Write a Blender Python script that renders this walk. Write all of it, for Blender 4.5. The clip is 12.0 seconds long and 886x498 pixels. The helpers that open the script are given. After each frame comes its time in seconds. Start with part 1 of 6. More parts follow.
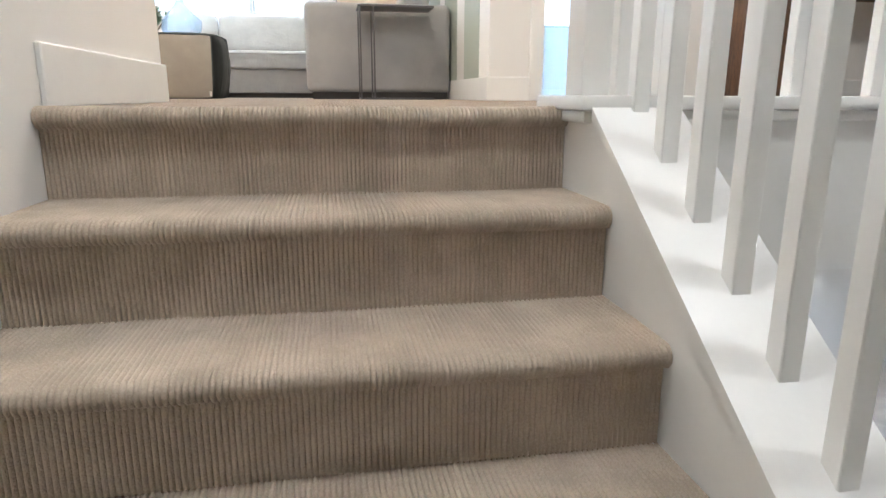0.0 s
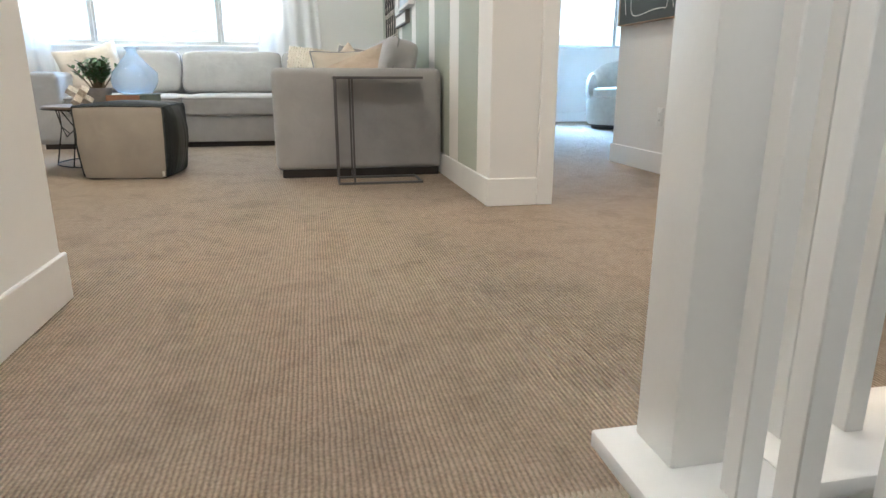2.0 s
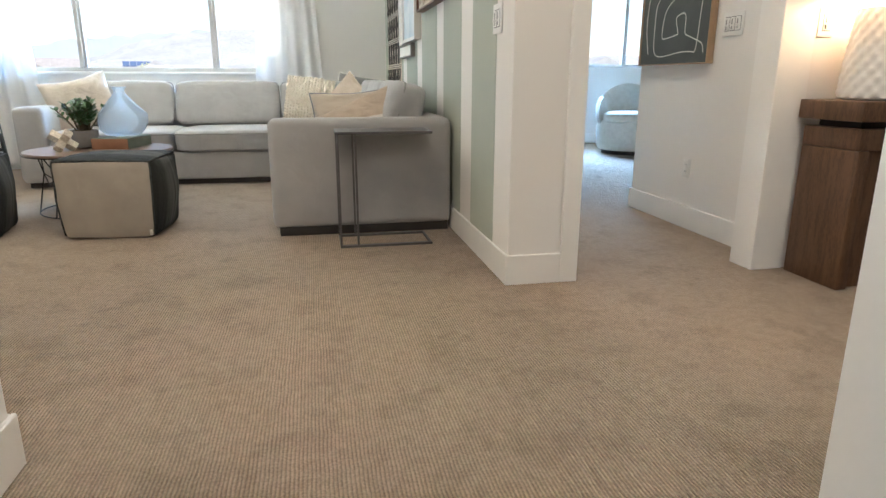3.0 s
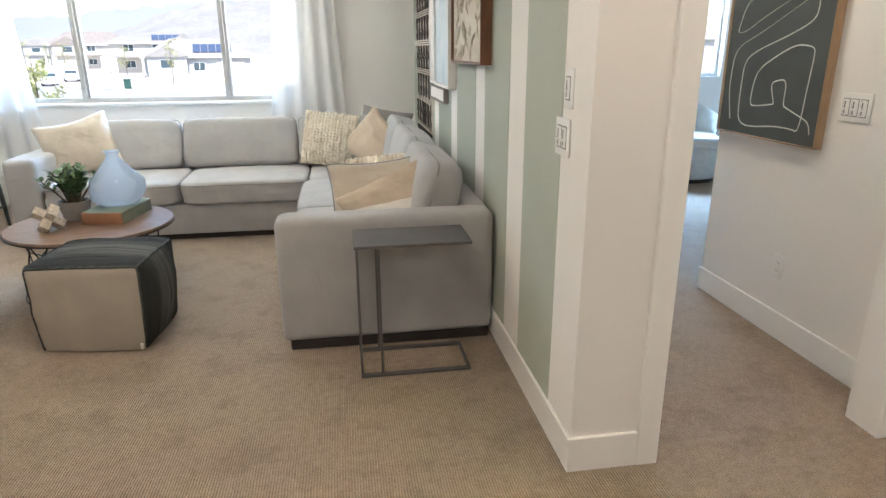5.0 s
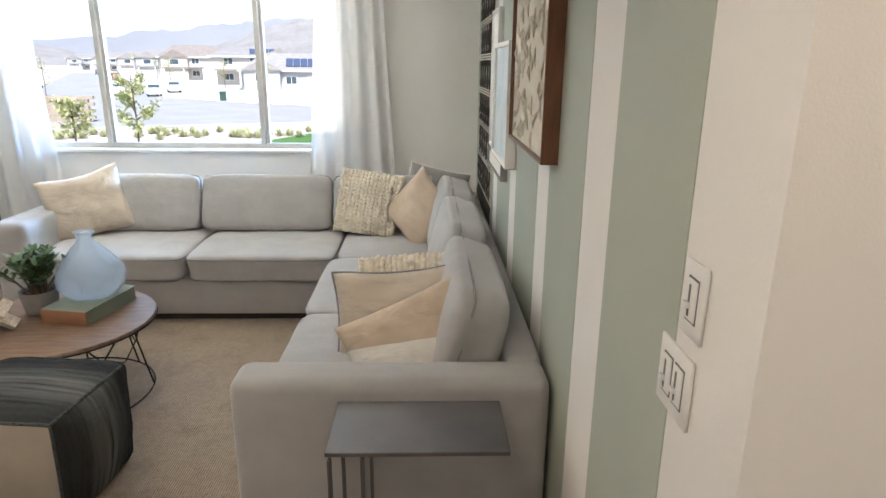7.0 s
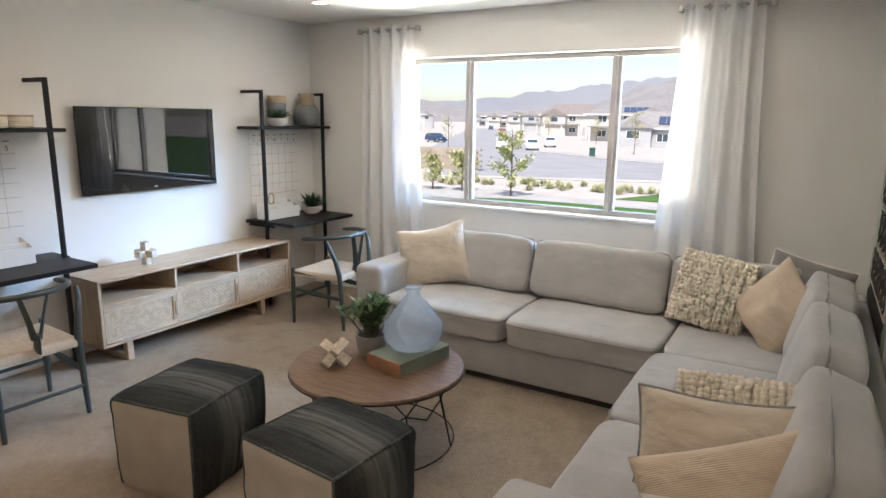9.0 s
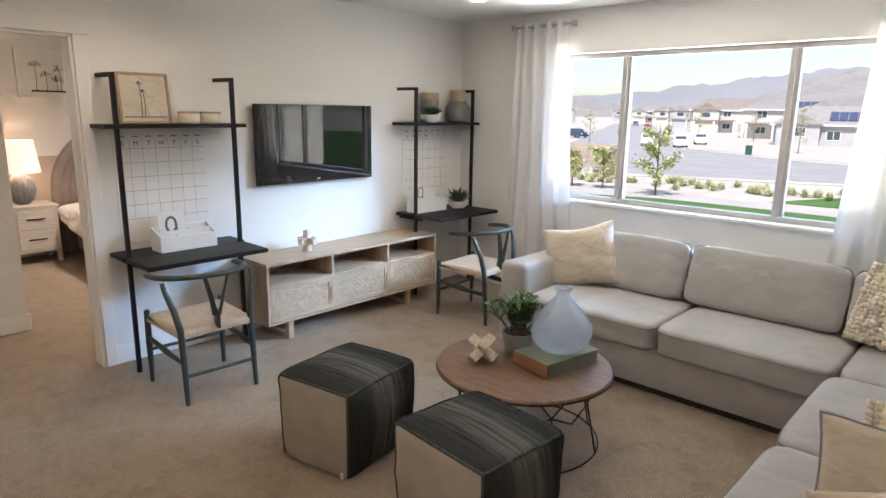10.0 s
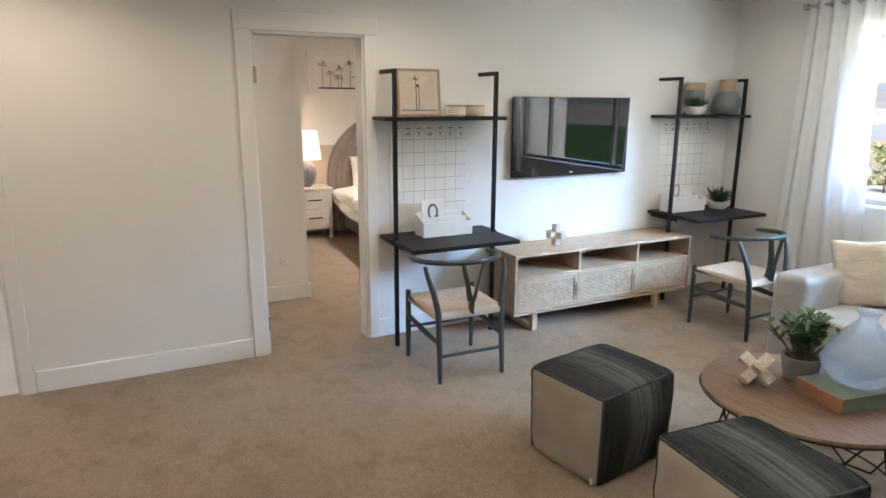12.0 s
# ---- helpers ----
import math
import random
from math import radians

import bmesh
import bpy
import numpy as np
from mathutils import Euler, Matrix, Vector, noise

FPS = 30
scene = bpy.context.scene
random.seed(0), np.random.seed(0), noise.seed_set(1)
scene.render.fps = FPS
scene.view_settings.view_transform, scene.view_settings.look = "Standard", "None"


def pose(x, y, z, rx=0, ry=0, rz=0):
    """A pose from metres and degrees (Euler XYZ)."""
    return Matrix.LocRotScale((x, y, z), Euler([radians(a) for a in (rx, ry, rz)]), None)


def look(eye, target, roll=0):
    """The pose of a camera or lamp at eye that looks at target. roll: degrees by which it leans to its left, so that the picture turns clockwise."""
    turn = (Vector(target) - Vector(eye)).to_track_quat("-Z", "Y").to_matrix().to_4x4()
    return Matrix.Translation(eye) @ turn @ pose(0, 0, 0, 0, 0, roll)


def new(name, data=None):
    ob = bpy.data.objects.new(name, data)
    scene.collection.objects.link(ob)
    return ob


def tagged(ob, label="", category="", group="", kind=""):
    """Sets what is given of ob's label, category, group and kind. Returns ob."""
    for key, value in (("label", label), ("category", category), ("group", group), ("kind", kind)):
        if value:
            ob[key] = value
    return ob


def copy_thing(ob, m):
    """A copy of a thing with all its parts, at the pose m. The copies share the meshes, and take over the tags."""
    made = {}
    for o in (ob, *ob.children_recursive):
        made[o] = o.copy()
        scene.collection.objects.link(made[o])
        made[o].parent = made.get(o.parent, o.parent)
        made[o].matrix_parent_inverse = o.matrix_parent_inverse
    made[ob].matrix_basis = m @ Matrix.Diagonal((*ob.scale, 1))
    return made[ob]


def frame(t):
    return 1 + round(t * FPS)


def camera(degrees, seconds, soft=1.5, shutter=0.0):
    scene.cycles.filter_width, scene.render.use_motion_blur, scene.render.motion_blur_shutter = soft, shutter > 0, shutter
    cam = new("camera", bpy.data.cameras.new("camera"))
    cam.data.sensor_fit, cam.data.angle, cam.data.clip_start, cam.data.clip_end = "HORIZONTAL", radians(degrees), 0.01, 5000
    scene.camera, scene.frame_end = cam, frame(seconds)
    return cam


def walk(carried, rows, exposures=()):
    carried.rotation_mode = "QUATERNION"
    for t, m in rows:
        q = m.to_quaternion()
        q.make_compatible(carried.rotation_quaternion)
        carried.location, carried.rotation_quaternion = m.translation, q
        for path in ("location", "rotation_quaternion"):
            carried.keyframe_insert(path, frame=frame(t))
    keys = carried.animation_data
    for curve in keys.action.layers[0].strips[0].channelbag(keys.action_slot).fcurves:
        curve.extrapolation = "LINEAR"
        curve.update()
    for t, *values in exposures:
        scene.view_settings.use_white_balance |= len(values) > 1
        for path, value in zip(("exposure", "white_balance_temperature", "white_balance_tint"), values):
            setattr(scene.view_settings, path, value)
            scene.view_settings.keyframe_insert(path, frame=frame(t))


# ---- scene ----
cam = camera(70.5, 12.0)
PATH = [
    (0, (0.122, -0.271, 0.026), (0.467, 1.641, -0.449), 0.2),
    (0.5, (0.17, -0.064, 0.178), (0.528, 1.845, -0.299), 0.0),
    (1, (0.165, 0.113, 0.306), (0.527, 2.02, -0.177), 0.1),
    (1.5, (0.194, 0.256, 0.428), (0.573, 2.154, -0.075), 0.2),
    (2, (0.222, 0.444, 0.584), (0.606, 2.336, 0.063), 0.1),
    (2.5, (0.212, 0.632, 0.73), (0.602, 2.523, 0.208), 0.1),
    (3, (0.236, 0.818, 0.858), (0.621, 2.71, 0.337), 0.1),
    (3.2, (0.228, 0.892, 0.929), (0.605, 2.78, 0.393), 0.0),
    (4.8, (0.298, 1.484, 1.352), (0.592, 3.369, 0.753), -0.3),
    (5, (0.32, 1.569, 1.381), (0.616, 3.451, 0.772), -0.3),
    (5.5, (0.374, 1.809, 1.497), (0.675, 3.689, 0.884), -0.1),
    (6, (0.46, 2.072, 1.559), (0.776, 3.944, 0.928), -0.1),
    (6.5, (0.56, 2.343, 1.6), (0.736, 4.232, 0.967), -0.5),
    (6.7, (0.582, 2.452, 1.6), (0.715, 4.352, 0.989), -0.0),
    (8.3, (0.69, 3.002, 1.659), (0.078, 4.861, 1.248), 0.5),
    (8.5, (0.678, 3.021, 1.647), (-0.061, 4.835, 1.243), 0.7),
    (9, (0.665, 2.989, 1.664), (-0.333, 4.673, 1.254), 0.7),
    (9.5, (0.627, 2.956, 1.674), (-0.555, 4.514, 1.255), 0.8),
    (10, (0.589, 2.935, 1.679), (-0.745, 4.362, 1.248), 0.8),
    (10.5, (0.545, 2.902, 1.671), (-0.919, 4.192, 1.235), 0.7),
    (11, (0.49, 2.872, 1.674), (-1.082, 4.025, 1.226), 0.7),
    (11.5, (0.443, 2.836, 1.685), (-1.223, 3.845, 1.229), 0.5),
    (12, (0.424, 2.827, 1.673), (-1.322, 3.687, 1.215), 0.3),
]
walk(cam, [(t, look(eye, target, roll)) for t, eye, target, roll in PATH], [(0, 2.42, 5450, 10), (0.5, 2.22, 5450, 10), (1, 2.02, 5450, 9), (2.5, 1.68, 5650, 8), (3, 1.58, 5750, 9), (5, 1.55, 5850, 11), (6.7, 1.38, 5900, 12), (8.3, 0.98, 6280, 16), (9.5, 0.92, 6300, 17), (11, 1.1, 6200, 16), (12, 1.15, 5950, 13)])

# ---- world, sun, daylight and lamps ----
world = bpy.data.worlds.new("world")
scene.world = world
world.use_nodes = True
wn = world.node_tree
sky = wn.nodes.new("ShaderNodeTexSky")
sky.sky_type = "NISHITA"
sky.sun_disc = False
sky.sun_elevation, sky.sun_rotation = radians(52), radians(200)
sky.air_density, sky.dust_density = 1.0, 1.0
wn.links.new(sky.outputs[0], wn.nodes["Background"].inputs[0])
wn.nodes["Background"].inputs[1].default_value = 0.105


def lamp(name, kind, m, energy, colour, **more):
    data = bpy.data.lights.new(name, kind)
    data.energy, data.color = energy, colour
    for key, value in more.items():
        setattr(data, key, value)
    ob = new(name, data)
    ob.matrix_world = m
    return ob


# The sun stands behind the house, high, so that none of it falls into the rooms.
lamp("sun", "SUN", look((3, -8, 12), (0, 0, 0)), 3.7, (1.0, 0.95, 0.87), angle=radians(0.5))
# Added area lamps out of view stand in for skylight through the two windows.
WINDOW_LIGHT = (0.38, 0.65, 1.0)
lamp("window_skylight", "AREA", look((-1.31, 11.0, 4.0), (-1.31, 6.2, 1.0)), 50, WINDOW_LIGHT, shape="RECTANGLE", size=5.0, size_y=2.6)
lamp("side_window_skylight", "AREA", look((4.4, 13.1, 4.6), (4.0, 7.5, 0.9)), 1500, WINDOW_LIGHT, shape="RECTANGLE", size=4.0, size_y=2.6)
# Added lamp imitates sunlit gravel and lawn brightening ceiling and upper walls through window.
lamp("ground_bounce_fill", "AREA", look((-1.31, 12.4, -1.95), (-1.31, 7.3, 1.9)), 1300, (1.0, 0.95, 0.82), shape="RECTANGLE", size=5.0, size_y=1.7)
WARM = (1.0, 0.83, 0.61)
HALL_WARM = (1.0, 0.93, 0.82)
PIER_WARM = (1.0, 0.81, 0.59)
# Unseen ones at (1.95, 0.2), (1.75, 4.5) are added to brighten stairwell and hall.
DOWNLIGHTS = [(-2.77, 6.89, 3), (0.2, 6.89, 2.5), (-2.77, 4.3, 21), (-0.9, 4.3, 17), (-2.9, 2.3, 24), (0.1, 2.75, 27), (1.75, 2.6, 23), (0.05, 0.4, 28), (1.95, 0.2, 26), (1.75, 4.5, 23)]
for x, y, watts in DOWNLIGHTS:
    lamp("downlight_beam", "SPOT", pose(x, y, 2.49), watts, HALL_WARM if y < 1 else PIER_WARM if y < 3 else WARM, spot_size=radians(172), spot_blend=0.6, shadow_soft_size=0.22)



# Unseen lamp added to brighten the level below.
lamp("lower_level_fill", "SPOT", pose(2.4, 3.0, -0.36), 210, (0.92, 0.96, 1.0), spot_size=radians(150), spot_blend=0.8, shadow_soft_size=0.2)


# ---- helpers for building ----
def shade(bm, angle=40):
    bm.normal_update()
    for f in bm.faces:
        f.smooth = True
    limit = radians(angle)
    for e in bm.edges:
        e.smooth = len(e.link_faces) == 2 and e.calc_face_angle(0) < limit


def mesh_of(name, bm, angle=40):
    shade(bm, angle)
    me = bpy.data.meshes.new(name)
    bm.to_mesh(me)
    bm.free()
    return me


def part(name, bm, material, parent, label="", angle=40):
    ob = new(name, mesh_of(name, bm, angle))
    ob.data.materials.append(material)
    ob.parent = parent
    if label:
        ob["label"] = label
    return ob


def thing(name, label, category, m=None, group=""):
    ob = new(name)
    ob.empty_display_size = 0.1
    if m is not None:
        ob.matrix_world = m
    return tagged(ob, label, category, group)


def solid(name, bm, material, label, category, group="", kind="", m=None, angle=40):
    """A thing that is one mesh."""
    ob = new(name, mesh_of(name, bm, angle))
    ob.data.materials.append(material)
    if m is not None:
        ob.matrix_world = m
    return tagged(ob, label, category, group, kind)


def box(x0, y0, z0, x1, y1, z1, bevel=0.0, segments=2, bm=None, m=None):
    """A box between two corners, with rounded edges; into bm, if one is given."""
    own = bmesh.new()
    vs = [own.verts.new((x, y, z)) for z in (z0, z1) for y in (y0, y1) for x in (x0, x1)]
    for q in ((0, 2, 3, 1), (4, 5, 7, 6), (0, 1, 5, 4), (2, 6, 7, 3), (0, 4, 6, 2), (1, 3, 7, 5)):
        own.faces.new([vs[i] for i in q])
    if bevel > 0:
        bmesh.ops.bevel(own, geom=own.edges[:], offset=bevel, segments=segments, affect="EDGES", profile=0.5)
    if m is not None:
        own.transform(m)
    return joined(bm, own)


def joined(bm, own):
    if bm is None:
        return own
    me = bpy.data.meshes.new("joining")
    own.to_mesh(me)
    own.free()
    bm.from_mesh(me)
    bpy.data.meshes.remove(me)
    return bm


def tube(points, radius, seg=8, bm=None, closed=False, flat=1.0):
    """A rod along points; radius a number or one for each point; flat squeezes it across."""
    own = bmesh.new()
    pts = [Vector(p) for p in points]
    n = len(pts)
    radii = radius if isinstance(radius, (list, tuple)) else [radius] * n
    rings, side = [], None
    for i, p in enumerate(pts):
        a, b = (pts[i - 1], pts[(i + 1) % n]) if closed else (pts[max(i - 1, 0)], pts[min(i + 1, n - 1)])
        d = (b - a).normalized()
        if side is None:
            side = d.cross(Vector((0, 0, 1)))
            if side.length < 0.2:
                side = d.cross(Vector((0, 1, 0)))
        side = (side - d * side.dot(d)).normalized()
        up = d.cross(side)
        rings.append([own.verts.new(p + (side * math.cos(k * math.tau / seg) + up * flat * math.sin(k * math.tau / seg)) * radii[i]) for k in range(seg)])
    for i in range(n if closed else n - 1):
        u, v = rings[i], rings[(i + 1) % n]
        for k in range(seg):
            own.faces.new((u[k], u[(k + 1) % seg], v[(k + 1) % seg], v[k]))
    if not closed:
        own.faces.new(rings[0][::-1])
        own.faces.new(rings[-1])
    bmesh.ops.recalc_face_normals(own, faces=own.faces[:])
    return joined(bm, own)


def lathe(profile, seg=32, bm=None, m=None, wobble=None):
    """Turns (radius, height) rows round z. wobble(angle, height) scales the radius."""
    own = bmesh.new()
    rings = []
    for r, z in profile:
        if r < 1e-5:
            rings.append([own.verts.new((0, 0, z))])
            continue
        ring = []
        for k in range(seg):
            a = k * math.tau / seg
            s = wobble(a, z) if wobble else 1.0
            ring.append(own.verts.new((r * s * math.cos(a), r * s * math.sin(a), z)))
        rings.append(ring)
    for u, v in zip(rings, rings[1:]):
        for k in range(seg):
            k2 = (k + 1) % seg
            if len(u) == 1 and len(v) == 1:
                continue
            if len(u) == 1:
                own.faces.new((u[0], v[k2], v[k]))
            elif len(v) == 1:
                own.faces.new((u[k], u[k2], v[0]))
            else:
                own.faces.new((u[k], u[k2], v[k2], v[k]))
    bmesh.ops.recalc_face_normals(own, faces=own.faces[:])
    if m is not None:
        own.transform(m)
    return joined(bm, own)


def cushion(sx, sy, sz, puff=0.3, n=14, crush=0.0, seed=0, edge=0.35, k=9.0):
    """A stuffed block, sx by sy by sz, sitting on z = 0: full in the middle, thin at the seams, softly wrinkled."""
    own = bmesh.new()
    bmesh.ops.create_cube(own, size=2)
    bmesh.ops.subdivide_edges(own, edges=own.edges[:], cuts=n - 1, use_grid_fill=True)
    for v in own.verts:
        x, y, z = v.co
        p = Vector((x, y, z))
        # Rounded corners: push towards an ellipsoid-like block.
        r = (abs(x) ** k + abs(y) ** k + abs(z) ** k) ** (1 / k)
        p = p / r
        fx, fy, fz = 1 - p.x ** 2, 1 - p.y ** 2, 1 - p.z ** 2
        q = Vector((p.x * (1 - edge * 0.06 * (1 - fy)), p.y * (1 - edge * 0.06 * (1 - fx)), p.z * (1 - puff * (1 - max(fx, 0) ** 0.5 * max(fy, 0) ** 0.5))))
        w = noise.noise(Vector((p.x * 1.7 + seed * 7.3, p.y * 1.7 - seed * 3.1, p.z * 1.2)))
        w2 = noise.noise(Vector((p.x * 4.5 - seed * 5.1, p.y * 4.5 + seed * 2.7, p.z * 2.0)))
        q += p * (crush * (0.6 * w + 0.25 * w2))
        v.co = (q.x * sx / 2, q.y * sy / 2, (q.z + 1) * sz / 2)
    return own


def pillow(w, h, t, seed=0, sag=0.0, dent=0.0, n=22, slump=0.0):
    """A throw pillow standing in the xz plane, w wide and h high, with pinched corners and creases."""
    own = bmesh.new()
    grid = []
    for face in (1, -1):
        rows = []
        for j in range(n + 1):
            row = []
            for i in range(n + 1):
                u, v = 2 * i / n - 1, 2 * j / n - 1
                ex, ey = 1 - u ** 2, 1 - v ** 2
                full = (max(ex, 0) * max(ey, 0)) ** 0.42
                x = u * (1 - 0.07 * ey ** 1.0 * 0.9) * w / 2
                z = v * (1 - 0.07 * ex ** 1.0 * 0.9) * h / 2
                crease = noise.noise(Vector((u * 1.6 + seed * 3.7, v * 1.6 - seed * 1.9, face * 0.4)))
                fine = noise.noise(Vector((u * 4 - seed * 2.3, v * 4 + seed * 5.9, face * 0.7)))
                y = face * full * t / 2 * (1 + 0.22 * crease + 0.10 * fine)
                z -= dent * h * max(0, 1 - (u / 0.75) ** 2) * max(0, v) ** 2
                y += sag * (v - 0.2) * abs(v) * 0.5
                z -= slump * h * max(0, (v + 1) / 2) ** 1.5 * max(0, 0.35 - u) / 1.35
                row.append((x, y, z + h / 2))
            rows.append(row)
        grid.append(rows)
    edge = {}
    for face, rows in enumerate(grid):
        vs = []
        for j, row in enumerate(rows):
            line = []
            for i, p in enumerate(row):
                if i in (0, n) or j in (0, n):
                    if (i, j) not in edge:
                        edge[(i, j)] = own.verts.new((p[0], 0 + (p[1] if abs(p[1]) > 1e-6 else 0), p[2]))
                    line.append(edge[(i, j)])
                else:
                    line.append(own.verts.new(p))
            vs.append(line)
        for j in range(n):
            for i in range(n):
                q = (vs[j][i], vs[j][i + 1], vs[j + 1][i + 1], vs[j + 1][i])
                own.faces.new(q if face else q[::-1])
    bmesh.ops.recalc_face_normals(own, faces=own.faces[:])
    return own


# ---- materials ----
def material(name, colour, second=None, scale=8.0, rough=0.6, bump=0.0, bump_scale=60.0, metal=0.0, stretch=(1, 1, 1), fine=0.25, specular=0.5, sheen=0.0):
    """Colour varied at two scales between colour and second, with fine relief. Sizes in metres."""
    m = bpy.data.materials.new(name)
    m.use_nodes = True
    nt = m.node_tree
    b = nt.nodes["Principled BSDF"]
    b.inputs["Roughness"].default_value, b.inputs["Metallic"].default_value = rough, metal
    b.inputs["Specular IOR Level"].default_value = specular
    if sheen:
        b.inputs["Sheen Weight"].default_value = sheen
    co = nt.nodes.new("ShaderNodeTexCoord")
    mp = nt.nodes.new("ShaderNodeMapping")
    mp.inputs["Scale"].default_value = stretch
    nt.links.new(co.outputs["Object"], mp.inputs[0])
    big, small = nt.nodes.new("ShaderNodeTexNoise"), nt.nodes.new("ShaderNodeTexNoise")
    big.inputs["Scale"].default_value, small.inputs["Scale"].default_value = scale, bump_scale
    big.inputs["Detail"].default_value = 5
    small.inputs["Detail"].default_value = 3
    for n in (big, small):
        nt.links.new(mp.outputs[0], n.inputs["Vector"])
    mix = nt.nodes.new("ShaderNodeMix")
    mix.data_type = "RGBA"
    second = second or tuple(c * 0.85 for c in colour)
    mix.inputs[6].default_value, mix.inputs[7].default_value = (*colour, 1), (*second, 1)
    add = nt.nodes.new("ShaderNodeMath")
    add.operation = "MULTIPLY_ADD"
    nt.links.new(small.outputs["Fac"], add.inputs[0])
    add.inputs[1].default_value = fine
    nt.links.new(big.outputs["Fac"], add.inputs[2])
    ramp = nt.nodes.new("ShaderNodeMapRange")
    ramp.inputs["From Min"].default_value, ramp.inputs["From Max"].default_value = 0.35 + fine / 2, 0.65 + fine / 2
    nt.links.new(add.outputs[0], ramp.inputs["Value"])
    nt.links.new(ramp.outputs[0], mix.inputs[0])
    nt.links.new(mix.outputs[2], b.inputs["Base Color"])
    if bump:
        bp = nt.nodes.new("ShaderNodeBump")
        bp.inputs["Strength"].default_value, bp.inputs["Distance"].default_value = min(bump, 1.0), 0.002
        nt.links.new(small.outputs["Fac"], bp.inputs["Height"])
        nt.links.new(bp.outputs[0], b.inputs["Normal"])
    return m


def wave_height(m, axis, period, depth, second_axis=None, second_period=0.008, strength=1.0, tint=None):
    """Adds ribs across axis to a material: relief, and groove shade put into the colour as a darker tint."""
    nt = m.node_tree
    b = nt.nodes["Principled BSDF"]
    co = nt.nodes.new("ShaderNodeTexCoord")
    sep = nt.nodes.new("ShaderNodeSeparateXYZ")
    nt.links.new(co.outputs["Object"], sep.inputs[0])

    def ribs(ax, per):
        mul = nt.nodes.new("ShaderNodeMath")
        mul.operation = "MULTIPLY"
        mul.inputs[1].default_value = math.tau / per
        # slightly wandering rows
        wob = nt.nodes.new("ShaderNodeTexNoise")
        wob.inputs["Scale"].default_value, wob.inputs["Detail"].default_value = 9.0, 3
        nt.links.new(co.outputs["Object"], wob.inputs["Vector"])
        shift = nt.nodes.new("ShaderNodeMath")
        shift.operation = "MULTIPLY_ADD"
        shift.inputs[1].default_value = per * 0.8
        nt.links.new(wob.outputs["Fac"], shift.inputs[0])
        nt.links.new(sep.outputs["XYZ".index(ax)], shift.inputs[2])
        nt.links.new(shift.outputs[0], mul.inputs[0])
        sn = nt.nodes.new("ShaderNodeMath")
        sn.operation = "SINE"
        nt.links.new(mul.outputs[0], sn.inputs[0])
        return sn.outputs[0]

    h = ribs(axis, period)
    if second_axis:
        h2 = ribs(second_axis, second_period)
        mad = nt.nodes.new("ShaderNodeMath")
        mad.operation = "MULTIPLY_ADD"
        mad.inputs[1].default_value = 0.05
        nt.links.new(h2, mad.inputs[0])
        nt.links.new(h, mad.inputs[2])
        h = mad.outputs[0]
    bp = nt.nodes.new("ShaderNodeBump")
    bp.inputs["Strength"].default_value, bp.inputs["Distance"].default_value = strength, depth
    nt.links.new(h, bp.inputs["Height"])
    old = b.inputs["Normal"].links
    if old:
        nt.links.new(old[0].from_socket, bp.inputs["Normal"])
    nt.links.new(bp.outputs[0], b.inputs["Normal"])
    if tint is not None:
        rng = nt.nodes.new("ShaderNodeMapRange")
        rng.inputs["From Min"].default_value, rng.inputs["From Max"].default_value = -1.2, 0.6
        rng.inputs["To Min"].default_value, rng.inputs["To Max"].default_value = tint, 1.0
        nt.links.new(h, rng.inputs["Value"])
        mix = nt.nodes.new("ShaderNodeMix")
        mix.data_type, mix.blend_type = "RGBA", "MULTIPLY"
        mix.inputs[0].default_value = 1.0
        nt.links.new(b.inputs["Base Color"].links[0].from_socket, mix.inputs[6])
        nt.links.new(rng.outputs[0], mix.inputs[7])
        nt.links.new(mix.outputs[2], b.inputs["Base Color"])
    return m


WALL = material("wall_paint", (0.80, 0.78, 0.745), (0.77, 0.75, 0.715), 1.2, 0.75, 0.25, 220, fine=0.15, specular=0.3)
CEILING = material("ceiling_paint", (0.82, 0.81, 0.78), (0.79, 0.78, 0.75), 1.0, 0.85, 0.3, 160, specular=0.2)
SAGE = material("sage_wall_paint", (0.425, 0.455, 0.39), (0.395, 0.425, 0.36), 1.5, 0.7, 0.25, 220, fine=0.15, specular=0.3)
TRIM = material("white_trim_paint", (0.84, 0.83, 0.80), (0.80, 0.79, 0.76), 3, 0.35, 0.12, 90, fine=0.2)
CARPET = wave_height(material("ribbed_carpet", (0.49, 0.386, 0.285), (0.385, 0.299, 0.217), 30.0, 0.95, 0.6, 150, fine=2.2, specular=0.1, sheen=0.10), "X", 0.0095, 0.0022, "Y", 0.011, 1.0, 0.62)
STAIR_CARPET = wave_height(material("ribbed_stair_carpet", (0.53, 0.45, 0.355), (0.43, 0.362, 0.282), 12.0, 0.95, 1.0, 260, fine=0.9, specular=0.1, sheen=0.08), "Y", 0.012, 0.0003, None, 0.01, 0.5, None)
TILE = material("pale_floor_tile", (0.66, 0.65, 0.64), (0.58, 0.58, 0.58), 2.5, 0.3, 0.05, 60)
TAN_WALL = material("tan_wall_paint", (0.50, 0.42, 0.34), (0.46, 0.38, 0.31), 1.5, 0.75, 0.2, 200, specular=0.3)
SOFA = material("sofa_linen", (0.425, 0.415, 0.405), (0.37, 0.362, 0.355), 5, 0.9, 0.6, 650, fine=0.6, specular=0.2, sheen=0.25)
SOFA_CORD = material("sofa_seam_cord", (0.30, 0.29, 0.28), (0.26, 0.25, 0.245), 30, 0.9, 0.5, 500)
